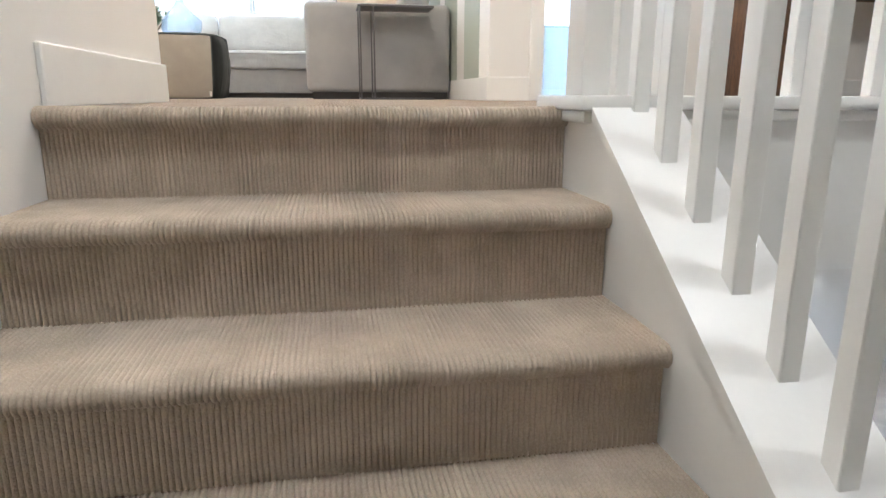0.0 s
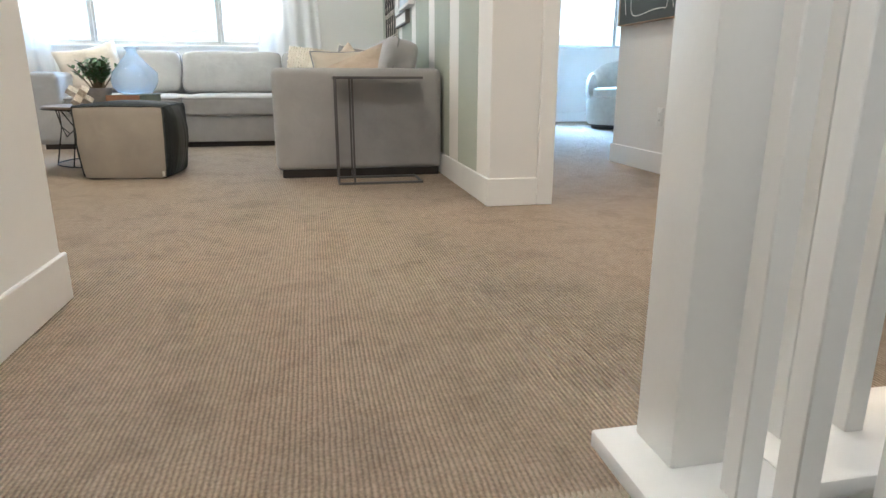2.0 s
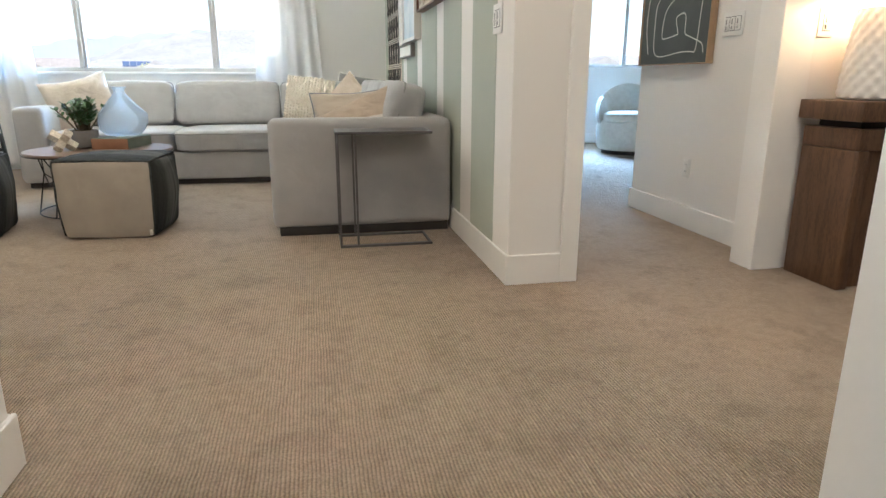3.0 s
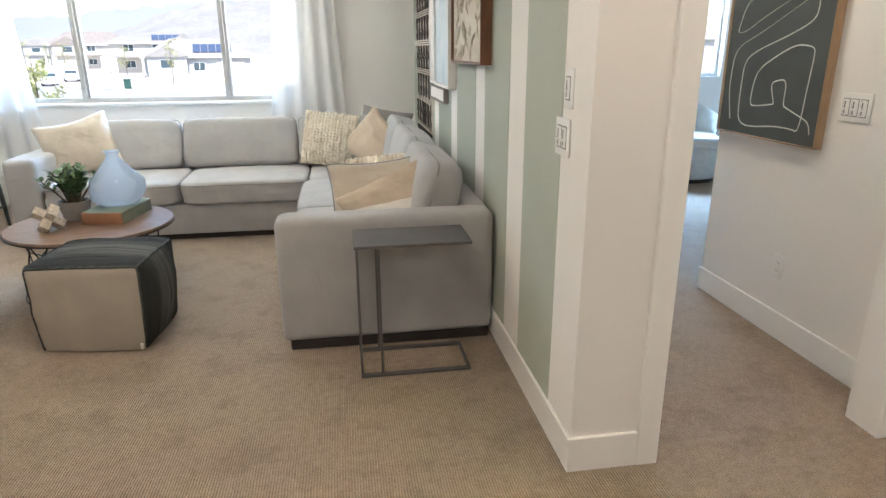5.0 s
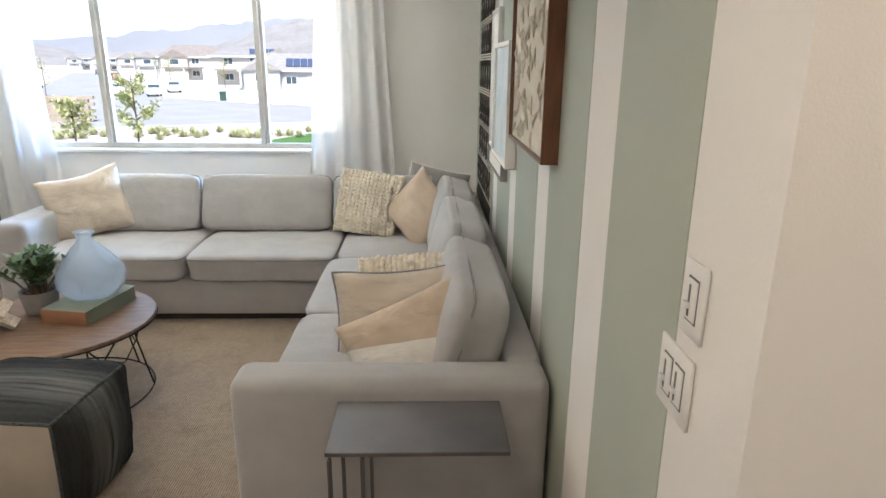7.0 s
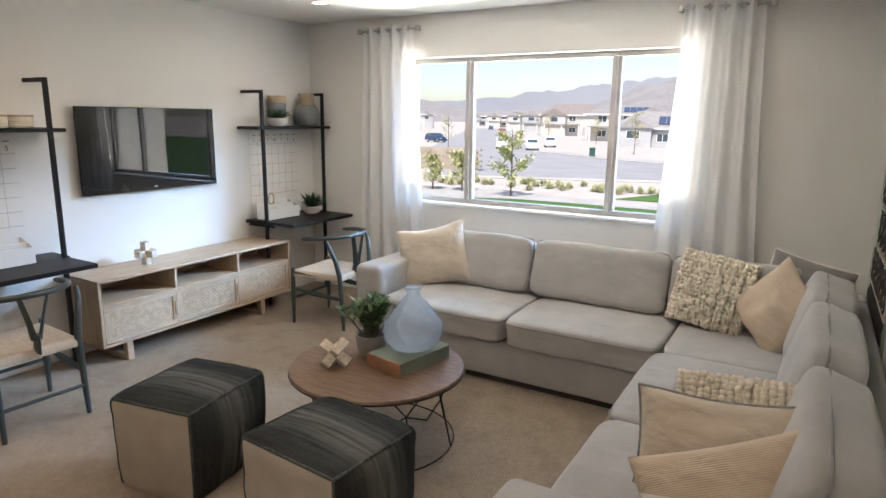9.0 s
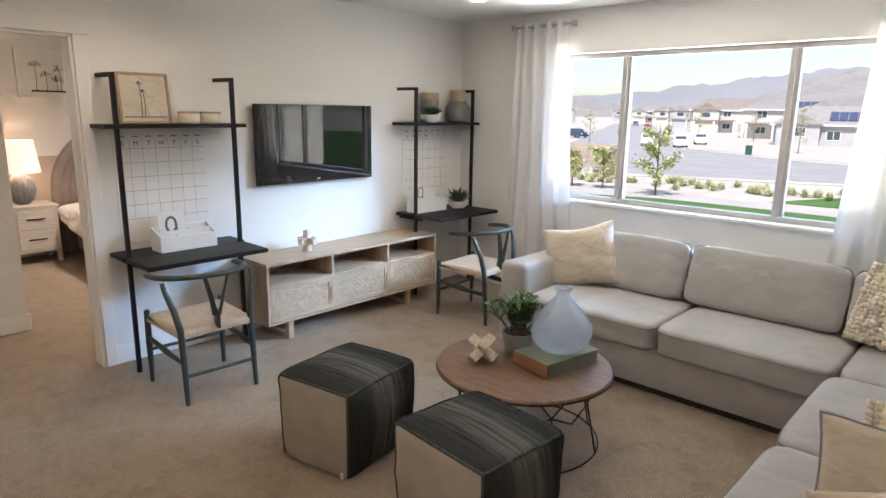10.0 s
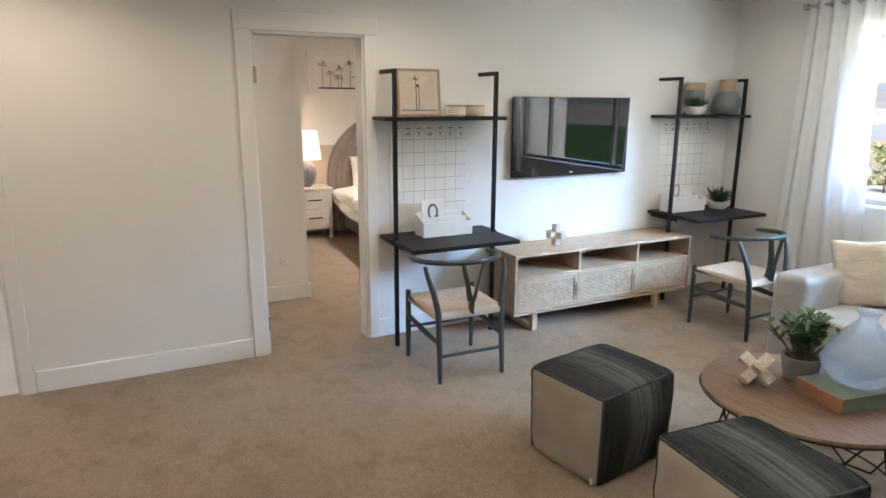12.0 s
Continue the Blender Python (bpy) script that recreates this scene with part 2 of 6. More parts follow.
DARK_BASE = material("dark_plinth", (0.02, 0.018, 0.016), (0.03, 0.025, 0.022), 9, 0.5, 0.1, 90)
BLACK = material("black_powder_coat", (0.008, 0.008, 0.009), (0.012, 0.012, 0.013), 20, 0.5, 0.15, 300, specular=0.3)
STEEL_GREY = material("grey_table_metal", (0.12, 0.115, 0.115), (0.15, 0.14, 0.14), 6, 0.4, 0.1, 200, metal=0.6)
NICKEL = material("brushed_nickel", (0.55, 0.53, 0.50), (0.48, 0.46, 0.44), 30, 0.3, 0.05, 300, metal=1.0)
FRAME_METAL = material("window_frame_aluminium", (0.46, 0.45, 0.42), (0.41, 0.40, 0.375), 12, 0.45, 0.08, 200)
OAK = material("pale_oak", (0.50, 0.375, 0.255), (0.40, 0.29, 0.19), 9, 0.55, 0.3, 70, stretch=(6, 0.7, 6), fine=0.6)
OAK_UP = material("pale_oak_upright", (0.50, 0.375, 0.255), (0.40, 0.29, 0.19), 9, 0.55, 0.3, 70, stretch=(6, 6, 0.7), fine=0.6)
WALNUT = material("walnut_top", (0.22, 0.14, 0.092), (0.14, 0.085, 0.055), 7, 0.32, 0.12, 60, stretch=(1.2, 6, 6), fine=0.7)
OLD_WOOD = material("dark_rustic_wood", (0.145, 0.075, 0.038), (0.075, 0.038, 0.02), 6, 0.5, 0.5, 50, stretch=(6, 6, 0.8), fine=0.8)
CANE = wave_height(material("woven_cane", (0.62, 0.455, 0.295), (0.47, 0.335, 0.21), 25, 0.6, 0.4, 300, fine=0.7), "Z", 0.011, 0.002, "Y", 0.03, 0.8, 0.52)
RUSH = material("paper_cord_seat", (0.56, 0.46, 0.35), (0.46, 0.37, 0.275), 14, 0.8, 0.6, 300, stretch=(1, 5, 1), fine=0.8)
CHAIR_PAINT = material("grey_green_lacquer", (0.05, 0.064, 0.062), (0.04, 0.052, 0.05), 6, 0.38, 0.1, 120)
POUF_BEIGE = material("pouf_canvas", (0.42, 0.375, 0.315), (0.36, 0.32, 0.27), 5, 0.92, 0.7, 500, fine=0.6, specular=0.2)
POUF_DARK = material("pouf_striped_weave", (0.010, 0.013, 0.0145), (0.085, 0.092, 0.09), 5, 0.9, 0.8, 160, stretch=(0.45, 2.6, 0.45), fine=1.1, specular=0.2)
POUF_WEAVE = material("pouf_ikat_weave", (0.007, 0.0085, 0.009), (0.030, 0.033, 0.032), 5, 0.9, 0.8, 170, stretch=(0.4, 3.2, 0.4), fine=1.1, specular=0.2)


def streaked(m, half, colour):
    """A paler band woven along the middle of the cloth, broken up into threads."""
    nt = m.node_tree
    b = nt.nodes["Principled BSDF"]
    co, sep = nt.nodes.new("ShaderNodeTexCoord"), nt.nodes.new("ShaderNodeSeparateXYZ")
    nt.links.new(co.outputs["Object"], sep.inputs[0])
    mp, threads = nt.nodes.new("ShaderNodeMapping"), nt.nodes.new("ShaderNodeTexNoise")
    mp.inputs["Scale"].default_value = (2.0, 42.0, 2.0)
    threads.inputs["Scale"].default_value, threads.inputs["Detail"].default_value = 1.0, 4
    nt.links.new(co.outputs["Object"], mp.inputs[0])
    nt.links.new(mp.outputs[0], threads.inputs["Vector"])
    away = nt.nodes.new("ShaderNodeMath")
    away.operation = "ABSOLUTE"
    nt.links.new(sep.outputs[1], away.inputs[0])
    band = nt.nodes.new("ShaderNodeMapRange")
    band.interpolation_type = "SMOOTHSTEP"
    band.inputs["From Min"].default_value, band.inputs["From Max"].default_value = 0.0, half
    band.inputs["To Min"].default_value, band.inputs["To Max"].default_value = 1.0, 0.08
    nt.links.new(away.outputs[0], band.inputs["Value"])
    cut = nt.nodes.new("ShaderNodeMapRange")
    cut.inputs["From Min"].default_value, cut.inputs["From Max"].default_value = 0.33, 0.62
    nt.links.new(threads.outputs["Fac"], cut.inputs["Value"])
    both = nt.nodes.new("ShaderNodeMath")
    both.operation = "MULTIPLY"
    nt.links.new(band.outputs[0], both.inputs[0])
    nt.links.new(cut.outputs[0], both.inputs[1])
    mix = nt.nodes.new("ShaderNodeMix")
    mix.data_type = "RGBA"
    mix.inputs[7].default_value = (*colour, 1)
    nt.links.new(both.outputs[0], mix.inputs[0])
    nt.links.new(b.inputs["Base Color"].links[0].from_socket, mix.inputs[6])
    nt.links.new(mix.outputs[2], b.inputs["Base Color"])


streaked(POUF_WEAVE, 0.17, (0.125, 0.125, 0.115))
CREAM = material("cream_cotton", (0.60, 0.525, 0.435), (0.545, 0.475, 0.385), 6, 0.92, 0.6, 420, fine=0.6, specular=0.2, sheen=0.2)
TAN_WEAVE = wave_height(material("tan_pillow_weave", (0.62, 0.51, 0.40), (0.54, 0.44, 0.335), 8, 0.92, 0.5, 400, fine=0.6, specular=0.2), "Z", 0.0065, 0.001, "X", 0.006, 0.4, 0.9)
WHITE_LINEN = material("white_linen", (0.80, 0.77, 0.71), (0.75, 0.715, 0.655), 6, 0.92, 0.5, 420, fine=0.5, specular=0.2)
KNIT = material("chunky_wool", (0.80, 0.73, 0.62), (0.70, 0.62, 0.50), 10, 0.95, 0.8, 260, fine=0.8, specular=0.15, sheen=0.3)
PIPING = material("grey_blue_cord", (0.22, 0.23, 0.25), (0.30, 0.30, 0.31), 60, 0.85, 0.6, 500)
GREY_PILLOW = material("grey_cotton", (0.25, 0.24, 0.23), (0.21, 0.20, 0.195), 6, 0.92, 0.6, 420, fine=0.6, specular=0.2)
SHEER = material("sheer_curtain", (0.80, 0.79, 0.77), (0.76, 0.75, 0.73), 4, 0.9, 0.4, 350, stretch=(1, 1, 0.2), specular=0.1)
POT_GREY = material("grey_concrete_pot", (0.26, 0.245, 0.235), (0.21, 0.20, 0.19), 12, 0.75, 0.4, 160)
WHITE_CERAMIC = material("white_ceramic", (0.78, 0.76, 0.72), (0.74, 0.72, 0.68), 8, 0.3, 0.08, 120)
GREY_CERAMIC = material("grey_glazed_stoneware", (0.155, 0.165, 0.16), (0.20, 0.205, 0.195), 10, 0.4, 0.2, 140)
RAW_CLAY = material("raw_clay", (0.47, 0.36, 0.24), (0.41, 0.31, 0.205), 10, 0.8, 0.4, 160)
SOIL = material("potting_soil", (0.045, 0.032, 0.022), (0.03, 0.02, 0.014), 40, 0.95, 1.0, 120)
LEAF = material("jade_leaf", (0.045, 0.10, 0.035), (0.09, 0.17, 0.055), 18, 0.35, 0.1, 80)
SPIKE = material("dark_succulent_leaf", (0.028, 0.065, 0.03), (0.05, 0.10, 0.045), 22, 0.45, 0.1, 80)
STEM = material("plant_stem", (0.13, 0.10, 0.06), (0.09, 0.07, 0.04), 30, 0.8, 0.4, 120)
BONE = material("speckled_bone", (0.72, 0.65, 0.55), (0.50, 0.43, 0.34), 45, 0.6, 0.5, 160, fine=0.9)
BOOK_GREEN = material("sage_book_cloth", (0.20, 0.235, 0.18), (0.17, 0.20, 0.155), 10, 0.8, 0.5, 420)
BOOK_SPINE = material("tan_book_spine", (0.31, 0.155, 0.085), (0.26, 0.13, 0.07), 12, 0.7, 0.3, 300)
PAPER = material("paper", (0.80, 0.78, 0.745), (0.77, 0.75, 0.715), 6, 0.85, 0.1, 200)
INK = material("dark_ink", (0.045, 0.042, 0.04), (0.07, 0.066, 0.06), 20, 0.7)
LINE = material("grey_grid_line", (0.22, 0.22, 0.22), (0.18, 0.18, 0.18), 20, 0.7)
FRAME_OAK = material("picture_frame_oak", (0.42, 0.29, 0.18), (0.34, 0.225, 0.135), 10, 0.5, 0.2, 90, stretch=(4, 4, 1), fine=0.6)
FRAME_WALNUT = material("picture_frame_walnut", (0.185, 0.082, 0.042), (0.125, 0.054, 0.028), 10, 0.4, 0.2, 90, stretch=(6, 6, 0.8), fine=0.6)
SLATE = material("slate_canvas", (0.085, 0.10, 0.10), (0.07, 0.083, 0.083), 5, 0.85, 0.5, 420, fine=0.5)
CHALK = material("chalk_line", (0.70, 0.70, 0.66), (0.58, 0.58, 0.55), 50, 0.9, 0.5, 300)
PLASTER_ART = material("carved_plaster_art", (0.66, 0.61, 0.51), (0.60, 0.55, 0.45), 16, 0.8, 0.5, 40, fine=0.9)
BLUE_ART = material("pale_blue_print", (0.52, 0.62, 0.68), (0.70, 0.75, 0.77), 5, 0.5)
SCREEN = material("tv_screen", (0.004, 0.004, 0.005), (0.005, 0.005, 0.006), 5, 0.02, specular=0.7)
PLASTIC = material("white_switch_plastic", (0.80, 0.79, 0.76), (0.77, 0.76, 0.73), 8, 0.3, 0.02, 100)
SLOT = material("grey_slot", (0.15, 0.15, 0.145), (0.12, 0.12, 0.115), 20, 0.5)
BOUCLE = material("white_boucle", (0.66, 0.63, 0.57), (0.58, 0.55, 0.49), 20, 0.95, 1.0, 180, fine=0.9, specular=0.15, sheen=0.3)
HEADBOARD = material("taupe_velvet", (0.27, 0.225, 0.20), (0.225, 0.19, 0.168), 6, 0.85, 0.4, 350, sheen=0.3, specular=0.2)
DUVET = material("white_duvet", (0.78, 0.76, 0.72), (0.73, 0.71, 0.67), 4, 0.9, 0.5, 120)
WASHED_WOOD = material("whitewashed_wood", (0.64, 0.585, 0.525), (0.56, 0.51, 0.45), 8, 0.6, 0.4, 70, stretch=(6, 0.8, 6), fine=0.7)
STRIPED_CERAMIC = material("striped_blue_grey_ceramic", (0.15, 0.15, 0.17), (0.28, 0.27, 0.27), 14, 0.35, 0.2, 80, stretch=(3, 3, 0.4))


def glass(name, colour, rough=0.0, thin=False):
    m = bpy.data.materials.new(name)
    m.use_nodes = True
    b = m.node_tree.nodes["Principled BSDF"]
    b.inputs["Base Color"].default_value = (*colour, 1)
    b.inputs["Roughness"].default_value = rough
    b.inputs["Transmission Weight"].default_value = 1.0
    b.inputs["IOR"].default_value = 1.02 if thin else 1.45
    return m


PANE = glass("window_glass", (0.98, 0.99, 0.99), 0.0, True)
VASE_GLASS = glass("pale_blue_blown_glass", (0.97, 0.985, 1.0), 0.01)


def glow(name, colour, strength):
    m = bpy.data.materials.new(name)
    m.use_nodes = True
    b = m.node_tree.nodes["Principled BSDF"]
    b.inputs["Base Color"].default_value = (*colour, 1)
    b.inputs["Emission Color"].default_value = (*colour, 1)
    b.inputs["Emission Strength"].default_value = strength
    return m


LED = glow("downlight_lens", (1.0, 0.90, 0.75), 5.0)
LAMP_SHADE = glow("lit_lamp_shade", (1.0, 0.85, 0.70), 0.34)


def translucent(m, amount):
    """Lets light through a thin cloth."""
    nt = m.node_tree
    b, out = nt.nodes["Principled BSDF"], nt.nodes["Material Output"]
    tr = nt.nodes.new("ShaderNodeBsdfTranslucent")
    tr.inputs["Color"].default_value = (0.90, 0.91, 0.94, 1)
    clear = nt.nodes.new("ShaderNodeBsdfTransparent")
    one, two = nt.nodes.new("ShaderNodeMixShader"), nt.nodes.new("ShaderNodeMixShader")
    one.inputs[0].default_value, two.inputs[0].default_value = amount, 0.07
    nt.links.new(b.outputs[0], one.inputs[1])
    nt.links.new(tr.outputs[0], one.inputs[2])
    nt.links.new(one.outputs[0], two.inputs[1])
    nt.links.new(clear.outputs[0], two.inputs[2])
    nt.links.new(two.outputs[0], out.inputs[0])


translucent(SHEER, 0.20)


def milky(m, amount, colour):
    """Clouded glass: some of the light scatters in it."""
    nt = m.node_tree
    b, out = nt.nodes["Principled BSDF"], nt.nodes["Material Output"]
    tr = nt.nodes.new("ShaderNodeBsdfTranslucent")
    tr.inputs["Color"].default_value = (*colour, 1)
    df = nt.nodes.new("ShaderNodeBsdfDiffuse")
    df.inputs["Color"].default_value = (*colour, 1)
    half, mix = nt.nodes.new("ShaderNodeMixShader"), nt.nodes.new("ShaderNodeMixShader")
    half.inputs[0].default_value, mix.inputs[0].default_value = 0.5, amount
    nt.links.new(tr.outputs[0], half.inputs[1])
    nt.links.new(df.outputs[0], half.inputs[2])
    clear, thin = nt.nodes.new("ShaderNodeBsdfTransparent"), nt.nodes.new("ShaderNodeMixShader")
    clear.inputs["Color"].default_value = (0.97, 0.985, 1.0, 1)
    thin.inputs[0].default_value = 0.55
    nt.links.new(b.outputs[0], thin.inputs[1])
    nt.links.new(clear.outputs[0], thin.inputs[2])
    nt.links.new(thin.outputs[0], mix.inputs[1])
    nt.links.new(half.outputs[0], mix.inputs[2])
    nt.links.new(mix.outputs[0], out.inputs[0])


milky(VASE_GLASS, 0.22, (0.74, 0.86, 1.0))


def rumpled(m, scale, depth, stretch=(1, 1, 1)):
    """Soft creases and dents over cloth, larger than its weave."""
    nt = m.node_tree
    b = nt.nodes["Principled BSDF"]
    co, mp, tx, bp = (nt.nodes.new(k) for k in ("ShaderNodeTexCoord", "ShaderNodeMapping", "ShaderNodeTexNoise", "ShaderNodeBump"))
    mp.inputs["Scale"].default_value = stretch
    tx.inputs["Scale"].default_value, tx.inputs["Detail"].default_value, tx.inputs["Distortion"].default_value = scale, 3, 0.6
    bp.inputs["Strength"].default_value, bp.inputs["Distance"].default_value = 1.0, depth
    nt.links.new(co.outputs["Object"], mp.inputs[0])
    nt.links.new(mp.outputs[0], tx.inputs["Vector"])
    nt.links.new(tx.outputs["Fac"], bp.inputs["Height"])
    old = b.inputs["Normal"].links
    if old:
        nt.links.new(old[0].from_socket, bp.inputs["Normal"])
    nt.links.new(bp.outputs[0], b.inputs["Normal"])


def trodden(m, scale, low, high):
    """Darker patches where feet have turned the pile."""
    nt = m.node_tree
    b = nt.nodes["Principled BSDF"]
    co, tx, rng_ = (nt.nodes.new(k) for k in ("ShaderNodeTexCoord", "ShaderNodeTexNoise", "ShaderNodeMapRange"))
    tx.inputs["Scale"].default_value, tx.inputs["Detail"].default_value, tx.inputs["Roughness"].default_value = scale, 6, 0.62
    nt.links.new(co.outputs["Object"], tx.inputs["Vector"])
    rng_.inputs["From Min"].default_value, rng_.inputs["From Max"].default_value = 0.36, 0.50
    rng_.inputs["To Min"].default_value, rng_.inputs["To Max"].default_value = low, high
    nt.links.new(tx.outputs["Fac"], rng_.inputs["Value"])
    mix = nt.nodes.new("ShaderNodeMix")
    mix.data_type, mix.blend_type = "RGBA", "MULTIPLY"
    mix.inputs[0].default_value = 1.0
    nt.links.new(b.inputs["Base Color"].links[0].from_socket, mix.inputs[6])
    nt.links.new(rng_.outputs[0], mix.inputs[7])
    nt.links.new(mix.outputs[2], b.inputs["Base Color"])


rumpled(SOFA, 7.0, 0.010)
for cloth in (CREAM, TAN_WEAVE, WHITE_LINEN, GREY_PILLOW):
    rumpled(cloth, 6.0, 0.022, (1, 1, 1.6))
rumpled(DUVET, 7.0, 0.05)
rumpled(VASE_GLASS, 9.0, 0.012)
rumpled(POUF_BEIGE, 6.0, 0.008)
rumpled(POUF_WEAVE, 9.0, 0.010)
rumpled(HEADBOARD, 6.0, 0.004)
trodden(CARPET, 5.5, 0.84, 1.0)
# Outdoors.
GRAVEL = material("pale_gravel", (0.50, 0.455, 0.40), (0.42, 0.38, 0.335), 0.8, 0.9, 0.5, 9, fine=0.6)
ASPHALT = material("sunlit_asphalt", (0.32, 0.315, 0.31), (0.28, 0.275, 0.27), 0.3, 0.85, 0.3, 8)
CONCRETE = material("pale_concrete", (0.42, 0.40, 0.37), (0.37, 0.355, 0.325), 0.5, 0.85, 0.3, 10)
LAWN = material("mown_lawn", (0.075, 0.16, 0.025), (0.05, 0.12, 0.02), 0.6, 0.9, 0.6, 12, fine=0.8)
SHRUB = material("dry_shrub", (0.52, 0.51, 0.31), (0.42, 0.43, 0.24), 2, 0.9)
TREE_LEAF = material("young_tree_leaf", (0.42, 0.44, 0.21), (0.54, 0.52, 0.27), 2, 0.7)
BARK = material("bark", (0.16, 0.12, 0.085), (0.11, 0.08, 0.06), 4, 0.9, 0.5, 20)
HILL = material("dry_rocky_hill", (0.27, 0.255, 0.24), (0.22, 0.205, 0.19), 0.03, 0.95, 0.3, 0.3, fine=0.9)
# Haze is mixed into the far mountains' own colour.
FAR_HILL = material("haze_tinted_far_hill", (0.235, 0.24, 0.25), (0.215, 0.22, 0.23), 0.01, 0.95)
STUCCO = material("pale_stucco", (0.55, 0.515, 0.465), (0.50, 0.465, 0.42), 0.6, 0.9, 0.3, 8)
STUCCO_GREY = material("grey_stucco", (0.42, 0.42, 0.42), (0.37, 0.37, 0.37), 0.6, 0.9, 0.3, 8)
ROOF = material("grey_tile_roof", (0.30, 0.28, 0.265), (0.24, 0.225, 0.21), 1.2, 0.85, 0.5, 5, fine=0.6)
ROOF_BROWN = material("brown_tile_roof", (0.25, 0.215, 0.19), (0.20, 0.17, 0.15), 1.2, 0.85, 0.5, 5, fine=0.6)
SOLAR = material("solar_panel", (0.06, 0.08, 0.13), (0.07, 0.09, 0.15), 3, 0.2)
HOUSE_GLASS = material("far_window_glass", (0.06, 0.085, 0.10), (0.05, 0.07, 0.085), 3, 0.12)
CAR_WHITE = material("white_car_paint", (0.72, 0.72, 0.72), (0.70, 0.70, 0.70), 2, 0.25)
CAR_RED = material("red_car_paint", (0.30, 0.03, 0.03), (0.28, 0.03, 0.03), 2, 0.25)
CAR_BLUE = material("blue_car_paint", (0.035, 0.06, 0.12), (0.03, 0.055, 0.11), 2, 0.25)
TYRE = material("tyre_rubber", (0.02, 0.02, 0.02), (0.03, 0.03, 0.03), 9, 0.8)
BIN = material("green_bin_plastic", (0.03, 0.085, 0.07), (0.025, 0.075, 0.06), 4, 0.5)
BLOCK = material("tan_block_wall", (0.40, 0.33, 0.255), (0.33, 0.27, 0.21), 1.2, 0.9, 0.5, 6, fine=0.6)

# ---- the large structure ----
H = 2.52
W_TV, W_WIN, W_STRIPE = -3.66, 7.72, 1.025
STAIR_L, STAIR_R = -0.466, 0.672
NOSE_Y, RUN, RISE = 1.139, 0.26, 0.19


def structure(name, bm, material_, label, category, m=None):
    return solid(name, bm, material_, label, category, kind="structure", m=m, angle=30)


# Upper floor round the stairwell: four slabs joined into one sheet.
bm = box(-9.0, 1.18, -0.30, 0.664, 7.95, 0.0)
box(0.664, 1.31, -0.30, 6.2, 7.95, 0.0, bm=bm)
box(1.1, 7.95, -0.30, 6.2, 9.3, 0.0, bm=bm)
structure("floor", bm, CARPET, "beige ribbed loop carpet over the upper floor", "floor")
# Ceiling.
bm = box(-9.0, -4.0, H, 6.2, 8.0, H + 0.2)
box(1.02, 8.0, H, 6.2, 9.42, H + 0.2, bm=bm)
ceiling = structure("ceiling", bm, CEILING, "white matt ceiling with recessed downlights", "ceiling")


def wall_x(name, x0, x1, y0, y1, openings=(), mat=WALL, z0=0.0, z1=H, label="smooth off-white painted wall"):
    """A wall along y between x0 and x1; openings are (y0, y1, z0, z1)."""
    bm = bmesh.new()
    y = y0
    for a, b, lo, hi in sorted(openings):
        box(x0, y, z0, x1, a, z1, bm=bm)
        if lo > z0:
            box(x0, a, z0, x1, b, lo, bm=bm)
        if hi < z1:
            box(x0, a, hi, x1, b, z1, bm=bm)
        y = b
    box(x0, y, z0, x1, y1, z1, bm=bm)
    return structure(name, bm, mat, label, "wall")


def wall_y(name, y0, y1, x0, x1, openings=(), mat=WALL, z0=0.0, z1=H, label="smooth off-white painted wall"):
    bm = bmesh.new()
    x = x0
    for a, b, lo, hi in sorted(openings):
        box(x, y0, z0, a, y1, z1, bm=bm)
        if lo > z0:
            box(a, y0, z0, b, y1, lo, bm=bm)
        if hi < z1:
            box(a, y0, hi, b, y1, z1, bm=bm)
        x = b
    box(x, y0, z0, x1, y1, z1, bm=bm)
    return structure(name, bm, mat, label, "wall")


DOOR = (3.53, 4.25, 0.0, 2.09)
BATH = (1.30, 2.12, 0.0, 2.09)
WINDOW = (-2.52, -0.10, 0.93, 2.165)
SIDE_WINDOW = (3.07, 5.11, 1.026, 2.25)
wall_x("wall_west", W_TV - 0.13, W_TV, 1.12, W_WIN, [DOOR, BATH])
wall_y("wall_north", W_WIN, W_WIN + 0.20, -9.0, 1.165, [WINDOW])
wall_x("wall_stripe", W_STRIPE, W_STRIPE + 0.14, 3.42, W_WIN, label="pale sage wall painted with vertical white stripes")
wall_y("wall_pier", 3.30, 3.42, W_STRIPE, 1.30, label="cream painted end of a partition wall")
wall_y("wall_header", 3.30, 3.42, 1.30, 2.24, z0=2.13, label="cream painted wall over a cased opening")
wall_y("wall_hall", 3.30, 3.42, 2.24, 6.2, label="cream painted hall wall behind the console table")
wall_x("wall_art", 2.40, 2.53, 3.42, 4.82, label="off-white hall wall with an abstract picture")
wall_y("wall_side_back", 4.70, 4.82, 2.53, 6.2)
wall_y("wall_side_north", 9.20, 9.38, 1.165, 6.2, [SIDE_WINDOW])
wall_x("wall_side_west", 1.025, 1.165, W_WIN + 0.20, 9.38)
wall_x("wall_east", 6.08, 6.2, -4.0, 9.38, z0=-3.0)
wall_x("wall_stair", -0.63, STAIR_L, -4.0, 2.24, z0=-3.0)
wall_y("wall_living_south", 1.12, 1.24, W_TV, -0.63)
wall_y("wall_south", -4.0, -3.88, -9.0, 6.2, z0=-3.0)
